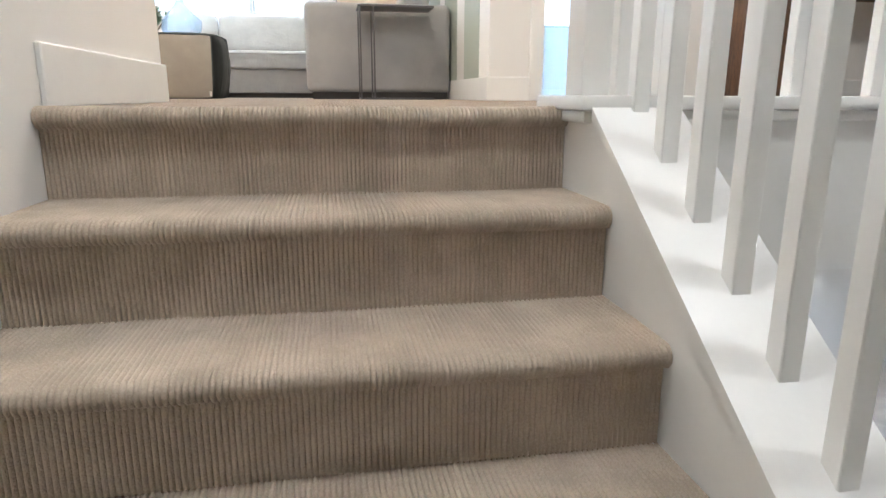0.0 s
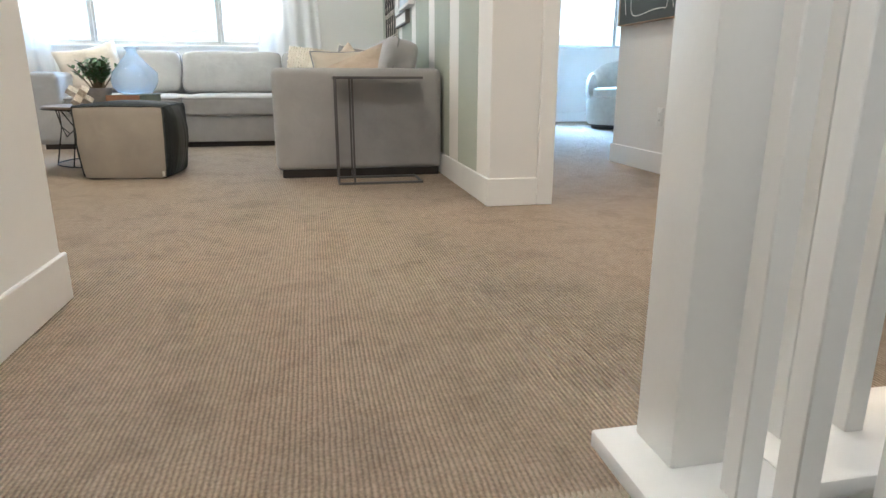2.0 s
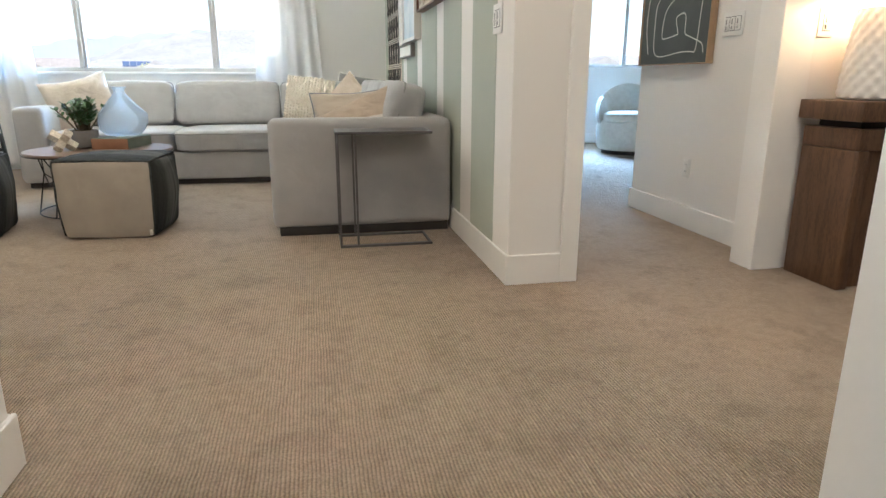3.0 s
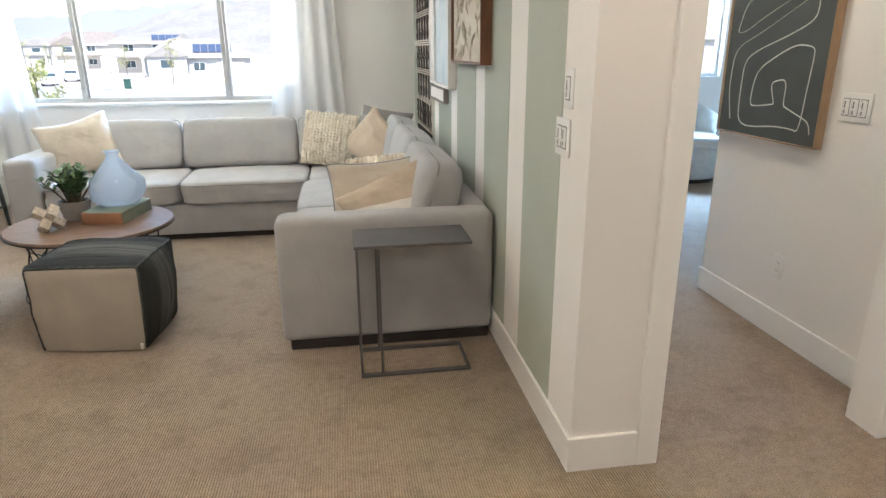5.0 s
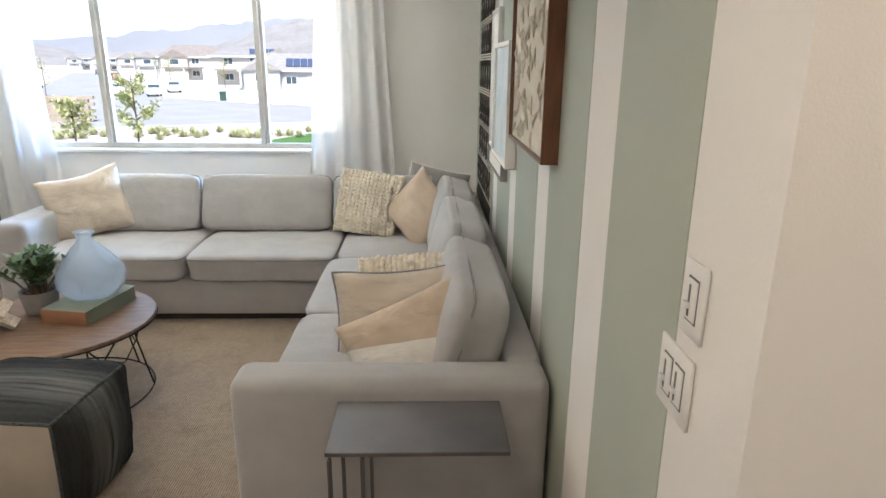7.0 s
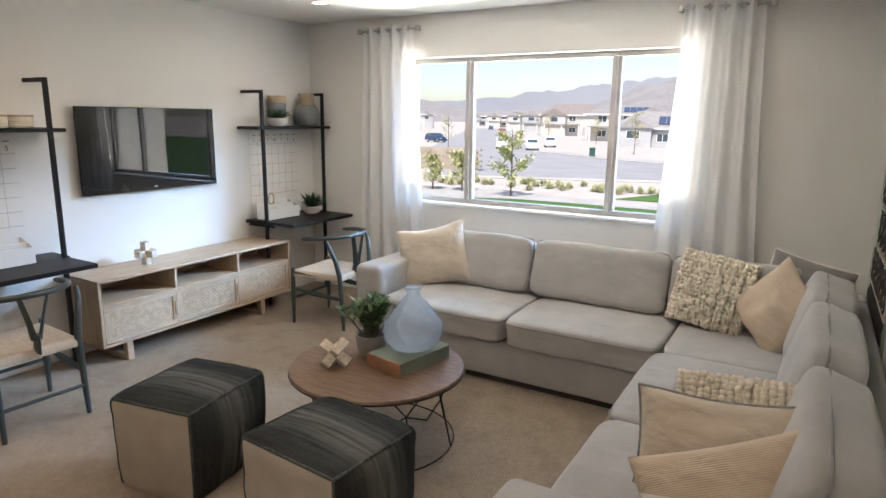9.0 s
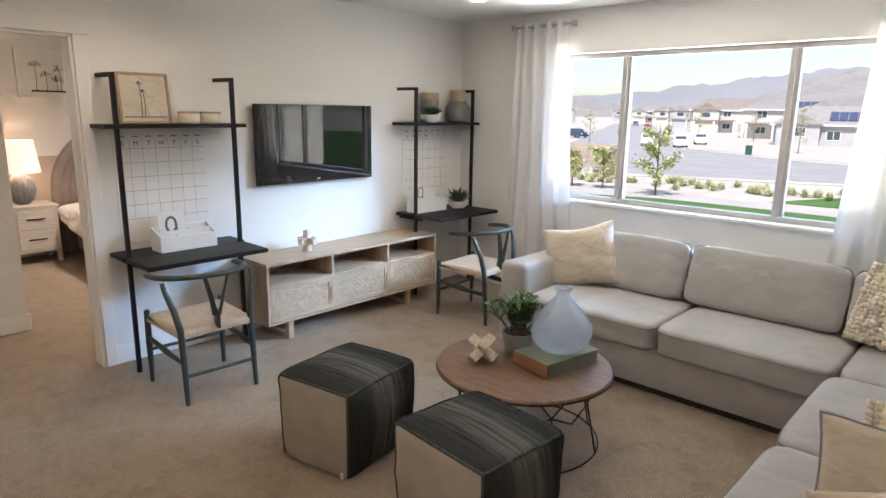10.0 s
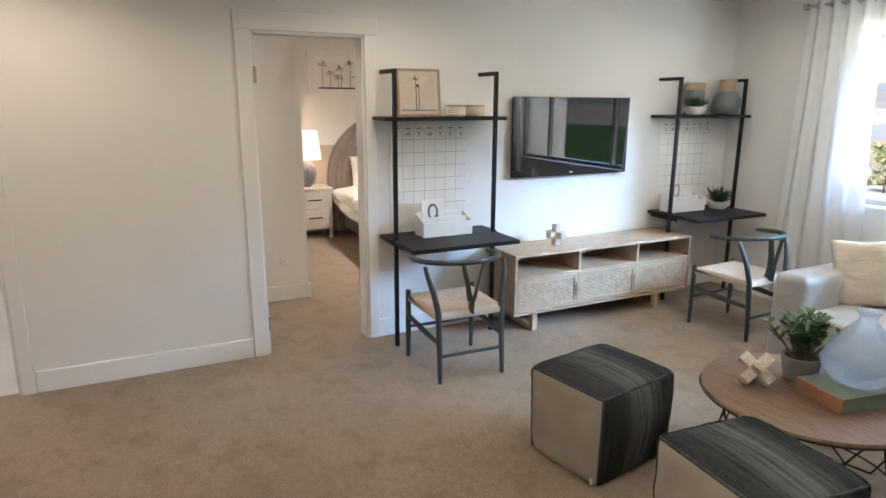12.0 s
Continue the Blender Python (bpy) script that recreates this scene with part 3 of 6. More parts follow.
# Bedroom beyond the west door and the bathroom beside it.
wall_x("wall_bedroom_west", -7.72, -7.56, 4.10, W_WIN, label="cream bedroom wall behind the bed")
wall_y("wall_bedroom_closet", 3.98, 4.10, -7.72, -4.81)
wall_x("wall_bedroom_entry", -4.93, -4.81, 2.30, 3.98)
wall_y("wall_bath_north", 2.18, 2.30, -6.5, W_TV - 0.13)
wall_x("wall_bath_west", -6.62, -6.5, 0.8, 2.30)
wall_y("wall_bath_south", 0.72, 0.84, -6.5, W_TV - 0.13)
structure("bathroom_floor", box(-6.5, 0.84, 0.0, W_TV - 0.02, 2.18, 0.006), TILE, "pale polished floor tiles", "floor")
structure("bedroom_wall_band", box(-7.56, 4.10, 0.0, -7.552, W_WIN, 1.12), TAN_WALL, "tan painted lower band of the bedroom wall", "wall")
# Lower level seen down the stairwell.
structure("lower_floor", box(-0.48, -3.88, -3.1, 6.08, 9.0, -3.0), TILE, "pale floor of the level below", "floor")
structure("lower_wall", box(-0.48, 5.2, -3.0, 6.08, 5.3, -0.3), WALL, "pale wall of the level below", "wall")
structure("stairwell_fascia", box(0.862, 1.13, -0.42, 6.08, 1.31, -0.005), TRIM, "white painted edge of the upper floor at the stairwell", "fascia")

# Stripes painted on the sage wall: sage fields between white stripes, each a thin coat.
for n, (a, b) in enumerate(((3.545, 3.967), (4.215, 4.68), (4.90, 5.45), (5.67, 6.2), (6.42, 6.95), (7.17, 7.719))):
    structure("sage_stripe", box(W_STRIPE - 0.002, a, 0.0, W_STRIPE + 0.001, b, H), SAGE, "sage green painted band on the wall", "wall stripe")


def baseboard(x0, y0, x1, y1, side, h=0.132, t=0.014):
    """Along the line; side is the unit normal towards the room."""
    nx, ny = side
    lo = (min(x0, x1) + min(0, nx * t), min(y0, y1) + min(0, ny * t))
    hi = (max(x0, x1) + max(0, nx * t), max(y0, y1) + max(0, ny * t))
    structure("baseboard", box(lo[0], lo[1], 0.0, hi[0], hi[1], h, 0.003, 1), TRIM, "white painted baseboard", "baseboard")


baseboard(W_TV, 4.32, W_TV, W_WIN, (1, 0))
baseboard(W_TV, 2.20, W_TV, 3.43, (1, 0))
baseboard(W_TV, W_WIN, W_STRIPE, W_WIN, (0, -1))
baseboard(W_STRIPE, 3.30, W_STRIPE, W_WIN - 0.015, (-1, 0))
baseboard(W_STRIPE - 0.014, 3.30, 1.26, 3.30, (0, -1))
baseboard(2.40, 3.44, 2.40, 4.834, (-1, 0))
baseboard(2.40, 4.82, 6.0, 4.82, (0, 1))
baseboard(2.40, 3.30, 6.0, 3.30, (0, -1))
baseboard(STAIR_L, 1.2, STAIR_L, 2.254, (1, 0))
baseboard(-0.63, 2.24, STAIR_L, 2.24, (0, 1))
baseboard(-4.81, 2.3, -4.81, 4.114, (1, 0))
baseboard(1.165, 9.20, 6.0, 9.20, (0, -1))

# Door casings: flat boards round the openings.
for name, (a, b, lo, hi) in (("door_casing_bedroom", DOOR), ("door_casing_bathroom", BATH)):
    bm = box(W_TV - 0.001, b, 0, W_TV + 0.018, b + 0.072, hi, 0.003, 1)
    box(W_TV - 0.001, a - 0.095, 0, W_TV + 0.018, a, hi, 0.003, 1, bm=bm)
    box(W_TV - 0.001, a - 0.10, hi, W_TV + 0.022, b + 0.09, hi + 0.105, 0.003, 1, bm=bm)
    # jamb lining
    box(W_TV - 0.14, a - 0.001, 0, W_TV, a + 0.016, hi, bm=bm)
    box(W_TV - 0.14, b - 0.016, 0, W_TV, b + 0.001, hi, bm=bm)
    box(W_TV - 0.14, a, hi - 0.016, W_TV, b, hi + 0.001, bm=bm)
    structure(name, bm, WALL, "off-white painted flat door casing and jamb", "door casing")
# Lining of the opening between living room and hall.
bm = box(1.26, 3.284, 0, 1.339, 3.44, 2.13, 0.003, 1)
structure("opening_casing", bm, TRIM, "cream painted casing on the partition end", "casing")
bm = box(2.205, 3.284, 0, 2.37, 3.44, 2.13, 0.003, 1)
structure("opening_casing", bm, TRIM, "white painted casing of the hall opening", "casing")

# ---- staircase ----
def step_sheet(i):
    """Carpet of one step: tread, rolled nosing and the riser below it, ribbed across x."""
    y0, z0 = NOSE_Y - i * RUN, -i * RISE
    back = y0 + (0.046 if i == 0 else RUN + 0.024)
    r = 0.021
    prof = [(back, z0), ((back + y0 + r) / 2, z0 + 0.001), (y0 + r, z0)]
    for k in range(1, 8):
        a = radians(90 + k * 180 / 7)
        prof.append((y0 + r + r * math.cos(a), z0 - r + r * math.sin(a)))
    prof += [(y0 + 0.026, z0 - 2 * r - 0.004), (y0 + 0.026, z0 - 0.10), (y0 + 0.025, z0 - 0.15), (y0 + 0.024, z0 - RISE)]
    normals = []
    for k in range(len(prof)):
        a, b = prof[max(k - 1, 0)], prof[min(k + 1, len(prof) - 1)]
        d = Vector((b[0] - a[0], b[1] - a[1])).normalized()
        normals.append((d.y, -d.x))
    own = bmesh.new()
    period, across = 0.0095, 5
    count = int((STAIR_R - STAIR_L) / period * across)
    rows = []
    for j in range(count + 1):
        x = STAIR_L + (STAIR_R - STAIR_L) * j / count
        ph = (j % across) / across
        lift = 0.0052 * abs(math.sin(math.pi * ph)) - 0.0028
        row = []
        for k, ((y, z), (ny, nz)) in enumerate(zip(prof, normals)):
            wob = 1 + 0.5 * noise.noise(Vector((x * 40, k * 1.7, i * 5)))
            bend = 0.002 * noise.noise(Vector((x * 3, i * 4, k * 0.2)))
            row.append(own.verts.new((x, y - ny * (lift * wob + bend) * -1, z - nz * (lift * wob + bend) * -1)))
        rows.append(row)
    for u, v in zip(rows, rows[1:]):
        for k in range(len(prof) - 1):
            own.faces.new((u[k], u[k + 1], v[k + 1], v[k]))
    return own


stairs = thing("staircase", "straight flight of stairs covered in grey-beige ribbed carpet", "stairs", pose(0, 0, 0))
for i in range(5):
    part("carpeted_step", step_sheet(i), STAIR_CARPET, stairs, angle=80)
bm = bmesh.new()
for i in range(14):
    y0 = NOSE_Y - i * RUN
    box(STAIR_L + 0.002, y0 + 0.034, -RISE * (i + 1) - 0.12, STAIR_R - 0.002, y0 + RUN + 0.05 if i else 1.175, -RISE * i - 0.006, bm=bm)
part("stair_body", bm, CARPET, stairs)


def slope_z(y):
    return -0.003 - (0.99 - y) * RISE / RUN


# Closed stringer, its sloping cap and the level cap round the stairwell.
def prism(outline, x0, x1):
    own = bmesh.new()
    a = [own.verts.new((x0, y, z)) for y, z in outline]
    b = [own.verts.new((x1, y, z)) for y, z in outline]
    own.faces.new(a)
    own.faces.new(b[::-1])
    for i in range(len(a)):
        j = (i + 1) % len(a)
        own.faces.new((a[i], b[i], b[j], a[j]))
    bmesh.ops.recalc_face_normals(own, faces=own.faces[:])
    return own


low = -2.4
part("stringer", prism([(1.31, -0.02), (1.0, -0.02), (low, slope_z(low) - 0.02), (low, slope_z(low) - 0.42), (0.9, -0.50), (1.31, -0.45)], STAIR_R + 0.002, 0.858), TRIM, stairs, "white painted stair stringer")
bm = prism([(1.0, 0.003), (low, slope_z(low) + 0.006), (low, slope_z(low) - 0.02), (1.0, -0.022)], 0.668, 0.87)
part("stringer_cap", bm, TRIM, stairs, "white sloping cap under the balusters")
rail = thing("stair_railing", "white painted railing with square balusters and newel post", "railing", pose(0, 0, 0))
bm = box(0.645, 1.0, -0.004, 0.87, 1.30, 0.028, 0.006, 2)
box(0.87, 1.10, -0.004, 5.9, 1.335, 0.028, 0.006, 2, bm=bm)
box(0.655, 1.01, -0.03, 0.862, 1.29, -0.004, 0.006, 2, bm=bm)
box(0.862, 1.112, -0.03, 5.9, 1.32, -0.004, 0.006, 2, bm=bm)
part("base_cap", bm, TRIM, rail, "white moulded cap board")
part("newel_post", box(0.712, 1.17, 0.028, 0.806, 1.275, 1.06, 0.004, 2), TRIM, rail)
part("newel_cap", box(0.688, 1.148, 1.06, 0.83, 1.297, 1.10, 0.012, 2), TRIM, rail)
BAL = 0.036
part("baluster", box(0.774 - BAL / 2, 1.10 - BAL / 2, 0.027, 0.774 + BAL / 2, 1.10 + BAL / 2, 0.97, 0.0025, 1), TRIM, rail)
for k in range(26):
    y = 1.005 - 0.1285 * k
    z = slope_z(y) - 0.03
    if y < low + 0.1:
        break
    part("baluster", box(0.774 - BAL / 2, y - BAL / 2, z, 0.774 + BAL / 2, y + BAL / 2, z + 0.95, 0.0025, 1), TRIM, rail)
for k in range(40):
    x = 0.945 + 0.1215 * k
    part("baluster", box(x - BAL / 2, 1.225 - BAL / 2, 0.027, x + BAL / 2, 1.225 + BAL / 2, 0.97, 0.0025, 1), TRIM, rail)
bm = prism([(1.17, 0.96), (low, slope_z(low) + 0.90), (low, slope_z(low) + 0.96), (1.17, 1.02)], 0.738, 0.798)
part("handrail", bm, TRIM, rail)
part("handrail", box(0.77, 1.18, 0.96, 5.9, 1.24, 1.02, 0.012, 2), TRIM, rail)


# ---- windows, curtains and rods ----
def window(name, x0, x1, z0, z1, y, mullions, label):
    win = tagged(new(name), label, "window", kind="structure")
    win.matrix_world = pose(0, 0, 0)
    t = 0.042
    part("window_frame", box(x0, y, z0, x1, y + 0.06, z0 + t, 0.004, 1), FRAME_METAL, win)
    part("window_frame", box(x0, y, z1 - t, x1, y + 0.06, z1, 0.004, 1), FRAME_METAL, win)
    part("window_frame", box(x0, y, z0 + t, x0 + t, y + 0.06, z1 - t, 0.004, 1), FRAME_METAL, win)
    part("window_frame", box(x1 - t, y, z0 + t, x1, y + 0.06, z1 - t, 0.004, 1), FRAME_METAL, win)
    edges = [x0 + t]
    for m in mullions:
        part("mullion", box(m - 0.034, y - 0.012, z0 + t - 0.01, m + 0.006, y + 0.05, z1 - t + 0.01, 0.004, 1), FRAME_METAL, win)
        part("mullion", box(m + 0.006, y + 0.006, z0 + t - 0.01, m + 0.034, y + 0.06, z1 - t + 0.01, 0.004, 1), FRAME_METAL, win)
        edges += [m - 0.03, m + 0.03]
    edges.append(x1 - t)
    for a, b in zip(edges[::2], edges[1::2]):
        pane = part("pane", box(a, y + 0.028, z0 + t, b, y + 0.034, z1 - t), PANE, win)
        pane.visible_shadow = False
    part("latch", box(mullions[0] - 0.032, y - 0.026, (z0 + z1) / 2 - 0.05, mullions[0] - 0.018, y - 0.012, (z0 + z1) / 2 + 0.03, 0.004, 1), NICKEL, win)
    return win


window("window_1", -2.52, -0.10, 0.93, 2.165, 7.80, (-1.94, -0.70), "wide grey aluminium sliding window with three panes")
window("window_2", 3.07, 5.11, 1.026, 2.25, 9.28, (4.53,), "grey aluminium sliding window in the side room")
structure("window_sill", box(-2.52, 7.70, 0.905, -0.10, 7.80, 0.931, 0.004, 1), TRIM, "white painted window sill", "window sill")


def curtain(x0, x1, spread0, spread1, seed):
    """A sheer hanging from eyelets: soft folds, wider at the foot."""
    own = bmesh.new()
    cols, rws = 90, 40
    rows = []
    for j in range(rws + 1):
        v = j / rws
        z = 2.435 - v * 2.38
        row = []
        a, b = x0 + (spread0 - x0) * min(1, v * 1.3) ** 1.2, x1 + (spread1 - x1) * min(1, v * 1.3) ** 1.2
        for i in range(cols + 1):
            u = i / cols
            w = u + 0.02 * noise.noise(Vector((u * 6 + seed, v * 1.5, seed)))
            fold = math.sin(w * math.tau * 4.5 + 0.4 * noise.noise(Vector((u * 3, v * 2, seed + 5))))
            amp = 0.036 * (1 - 0.35 * v) * (0.8 + 0.4 * noise.noise(Vector((u * 5 + seed, 1.3, v))))
            row.append(own.verts.new((a + (b - a) * u, fold * amp, z)))
        rows.append(row)
    for u, v in zip(rows, rows[1:]):
        for k in range(cols):
            own.faces.new((u[k], u[k + 1], v[k + 1], v[k]))
    return own


for x0, x1, s0, s1, r0, r1, seed in ((-2.93, -2.40, -2.99, -2.28, -2.97, -2.36, 1), (-0.215, 0.27, -0.33, 0.37, -0.245, 0.315, 4)):
    rod = thing("curtain_rod", "short brushed nickel curtain rod with square ends", "curtain rod", pose(0, 7.635, 2.40), "curtain rods")
    part("rod", tube([(r0, 0, 0), (r1, 0, 0)], 0.0095, 12), NICKEL, rod)
    for x in (r0, r1):
        part("finial", box(x - 0.016, -0.024, -0.024, x + 0.016, 0.024, 0.024, 0.005, 2), NICKEL, rod)
    for x in (r0 + 0.03, r1 - 0.03):
        part("bracket", box(x - 0.008, 0.0, -0.012, x + 0.008, 0.085, 0.012, 0.003, 1), NICKEL, rod)
    cur = thing("curtain", "white sheer curtain with soft folds, gathered beside the window", "curtain", pose(0, 7.635, 0), "sheer curtains")
    part("cloth", curtain(x0, x1, s0, s1, seed), SHEER, cur, angle=90)
    for k in range(5):
        x = x0 + (x1 - x0) * (k + 0.5) / 5
        part("eyelet", tube([(x, 0.021 * math.cos(a), 2.40 + 0.021 * math.sin(a)) for a in [q * math.tau / 14 for q in range(14)]], 0.004, 6, closed=True), NICKEL, cur)


# ---- recessed downlights ----
# The stairwell and hall corridor fixtures are added with their lamps, not known.
for x, y, watts in DOWNLIGHTS:
    d = thing("downlight", "round white recessed ceiling downlight, lit, from a partly added set", "downlight", pose(x, y, H), "ceiling downlights")
    part("trim_ring", lathe([(0.058, 0.0), (0.078, 0.0), (0.076, -0.006), (0.058, -0.004)], 28), TRIM, d)
    part("lens", lathe([(0, -0.002), (0.057, -0.002)], 28), LED, d)


# Added fixture for the unseen lamp over the lower level.
low_light = thing("downlight", "round white recessed ceiling downlight, lit, from a partly added set", "downlight", pose(2.4, 3.0, -0.30), "ceiling downlights")
part("trim_ring", lathe([(0.058, 0.0), (0.078, 0.0), (0.076, -0.006), (0.058, -0.004)], 28), TRIM, low_light)
part("lens", lathe([(0, -0.002), (0.057, -0.002)], 28), LED, low_light)


# ---- switches and outlets ----
def plate(name, m, w, h, gangs, label, outlet=False, category="light switch"):
    """A wall plate in its own xz plane, facing -y."""
    p = thing(name, label, category, m)
    part("plate", box(-w / 2, -0.006, -h / 2, w / 2, 0, h / 2, 0.003, 2), PLASTIC, p)
    for g in range(gangs):
        x = (g - (gangs - 1) / 2) * 0.046
        if outlet:
            part("socket", box(x - 0.017, -0.0085, -0.036, x + 0.017, -0.005, 0.036, 0.004, 2), PLASTIC, p)
            for dz in (-0.019, 0.019):
                for dx in (-0.006, 0.006):
                    part("slot", box(x + dx - 0.0012, -0.0092, dz - 0.004, x + dx + 0.0012, -0.0084, dz + 0.004), SLOT, p)
        else:
            part("bezel", box(x - 0.0185, -0.0072, -0.036, x + 0.0185, -0.0058, 0.036), SLOT, p, "dark gap round the dimmer")
            part("paddle", box(x - 0.0165, -0.009, -0.033, x + 0.0165, -0.005, 0.033, 0.002, 2), PLASTIC, p)
            part("slider_slot", box(x - 0.009, -0.0098, -0.027, x - 0.003, -0.0088, 0.024), SLOT, p)
            part("slider", box(x - 0.014, -0.0165, -0.013, x + 0.002, -0.0095, -0.003, 0.0015, 1), PLASTIC, p)
    return p


plate("dimmer_switch", pose(W_STRIPE - 0.001, 3.488, 1.262, 0, 0, -90), 0.078, 0.122, 1, "white dimmer switch plate on the sage wall end")
plate("dimmer_switch", pose(W_STRIPE - 0.001, 3.523, 1.108, 0, 0, -90), 0.128, 0.122, 2, "white double dimmer plate on the sage wall end")
plate("light_switch", pose(2.399, 3.89, 1.142, 0, 0, -90), 0.165, 0.118, 3, "white triple switch plate on the hall wall")
plate("light_switch", pose(2.425, 3.299, 1.10), 0.078, 0.12, 1, "white switch plate beside the hall console table")
plate("outlet", pose(2.399, 4.18, 0.355, 0, 0, -90), 0.074, 0.118, 1, "white wall outlet on the hall wall", True, "outlet")
plate("outlet", pose(-4.809, 3.90, 0.37, 0, 0, 90), 0.074, 0.118, 1, "white wall outlet inside the bedroom door", True, "outlet")


# ---- sectional sofa ----
sofa = thing("sectional_sofa", "light grey linen L-shaped sectional sofa with loose cushions", "sofa", pose(0, 0, 0))
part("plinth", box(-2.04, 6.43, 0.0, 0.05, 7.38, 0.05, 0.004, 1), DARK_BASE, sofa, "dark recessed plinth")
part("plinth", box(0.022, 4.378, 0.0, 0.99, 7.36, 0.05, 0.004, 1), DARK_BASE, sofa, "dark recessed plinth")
part("base", box(-2.06, 6.40, 0.045, 0.03, 7.40, 0.275, 0.012, 3), SOFA, sofa)
part("base", box(0.03, 4.40, 0.045, 1.005, 7.40, 0.275, 0.012, 3), SOFA, sofa)
part("arm", box(-0.012, 4.362, 0.045, 1.008, 4.535, 0.652, 0.042, 5), SOFA, sofa)
part("arm", box(-2.085, 6.385, 0.045, -1.855, 7.40, 0.645, 0.05, 5), SOFA, sofa)
part("back_frame", box(-1.86, 7.22, 0.27, 1.005, 7.405, 0.66, 0.035, 4), SOFA, sofa)
part("back_frame", box(0.88, 4.53, 0.27, 1.006, 7.23, 0.652, 0.03, 4), SOFA, sofa)


def sofa_cushion(name, sx, sy, sz, m, seed, puff=0.16, crush=0.03, k=14.0):
    c = part(name, cushion(sx, sy, sz, puff, 20, crush, seed, 0.35, k), SOFA, sofa, angle=70)
    c.matrix_basis = m
    return c


def piping_on(c, sx, sy, z, inset=0.0):
    """A thin seam round a cushion."""
    pts = []
    rx, ry, k = sx / 2 - inset, sy / 2 - inset, 14.0
    for q in range(64):
        a = q * math.tau / 64
        r = (abs(math.cos(a)) ** k + abs(math.sin(a)) ** k) ** (-1 / k)
        pts.append((rx * r * math.cos(a), ry * r * math.sin(a), z))
    return part("piping", tube(pts, 0.005, 6, closed=True), SOFA_CORD, c, "darker cord in the cushion seam")


for n, (a, b) in enumerate(((-1.85, -0.915), (-0.905, 0.028))):
    c = sofa_cushion("seat_cushion", b - a, 0.84, 0.20, pose((a + b) / 2, 6.775, 0.262), 3 + n)
    piping_on(c, b - a, 0.84, 0.158, 0.002)
c = sofa_cushion("seat_cushion", 0.84, 0.83, 0.195, pose(0.46, 6.775, 0.262), 6)
for n, (a, b) in enumerate(((4.54, 5.455), (5.46, 6.355))):
    c = sofa_cushion("seat_cushion", 0.86, b - a, 0.20, pose(0.435, (a + b) / 2, 0.262), 8 + n)
    piping_on(c, 0.86, b - a, 0.158, 0.002)
for n, (a, b) in enumerate(((-1.85, -0.985), (-0.975, -0.06), (-0.05, 0.74))):
    c = sofa_cushion("back_cushion", b - a, 0.40, 0.235, pose((a + b) / 2, 7.05, 0.635, 72) @ pose(0, 0, -0.117), 12 + n, 0.20, 0.05, 9.0)
    piping_on(c, b - a, 0.40, 0.165, 0.004)
for n, (a, b) in enumerate(((4.56, 5.475), (5.485, 6.40), (6.41, 7.10))):
    c = sofa_cushion("back_cushion", b - a, 0.42, 0.25, pose(0.765, (a + b) / 2, 0.635, 75, 0, -90) @ pose(0, 0, -0.125), 17 + n, 0.22, 0.06, 8.0)
    piping_on(c, b - a, 0.42, 0.165, 0.004)


# ---- throw pillows ----
def throw_pillow(label, mat, w, h, t, m, seed, dent=0.0, cord=None, sag=0.0, slump=0.0):
    p = thing("throw_pillow", label, "pillow", m, "throw pillows on the sofa")
    part("cover", pillow(w, h, t, seed, sag, dent, slump=slump), mat, p, angle=80)
    if cord:
        pts = []
        n = 22
        for j in range(4 * n):
            s, q = divmod(j, n)
            u = 2 * q / n - 1
            u, v = ((u, -1), (1, u), (-u, 1), (-1, -u))[s]
            x = u * (1 - 0.063 * (1 - v * v)) * w / 2
            z = v * (1 - 0.063 * (1 - u * u)) * h / 2 - dent * h * max(0, 1 - (u / 0.75) ** 2) * max(0, v) ** 2
            pts.append((x, sag * (v - 0.2) * abs(v) * 0.5, z + h / 2))
        part("cord_edge", tube(pts, 0.0055, 6, closed=True), cord, p, "twisted grey cord edge")
    return p


def chunky_pillow(label, w, h, t, m, seed):
    """A pillow covered with rows of thick knitted loops."""
    p = thing("knitted_pillow", label, "pillow", m, "throw pillows on the sofa")
    part("cover", pillow(w, h, t, seed), KNIT, p, angle=80)
    rng = random.Random(seed)
    bm = bmesh.new()
    loop = []
    rows, cols = 17, 8
    for j in range(rows):
        for i in range(cols):
            u, v = (i + 0.5) / cols * 2 - 1, (j + 0.5) / rows * 2 - 1
            full = (max(1 - u * u, 0) * max(1 - v * v, 0)) ** 0.42
            x, z, y = u * w * 0.47, v * h * 0.47 + h / 2, -full * t / 2 * 1.02
            for side in (-1, 1):
                ang = side * radians(34 + rng.uniform(-7, 7))
                d = Vector((math.sin(ang), 0, math.cos(ang))) * h / rows * 0.62
                c = Vector((x + side * w / cols * 0.22 + rng.gauss(0, 0.0015), y - 0.002 + rng.gauss(0, 0.003), z + rng.gauss(0, 0.002)))
                r = 0.0145 * rng.uniform(0.85, 1.15)
                tube([c - d, c - d * 0.55 + Vector((0, -r * 0.7, 0)), c + Vector((0, -r, 0)), c + d * 0.55 + Vector((0, -r * 0.7, 0)), c + d], [r * 0.5, r * 0.9, r, r * 0.9, r * 0.5], 6, bm=bm)
    ob = part("loop_knit", bm, KNIT, p, "thick cream wool loops", angle=90)
    ob["kind"] = "stuff"
    return p


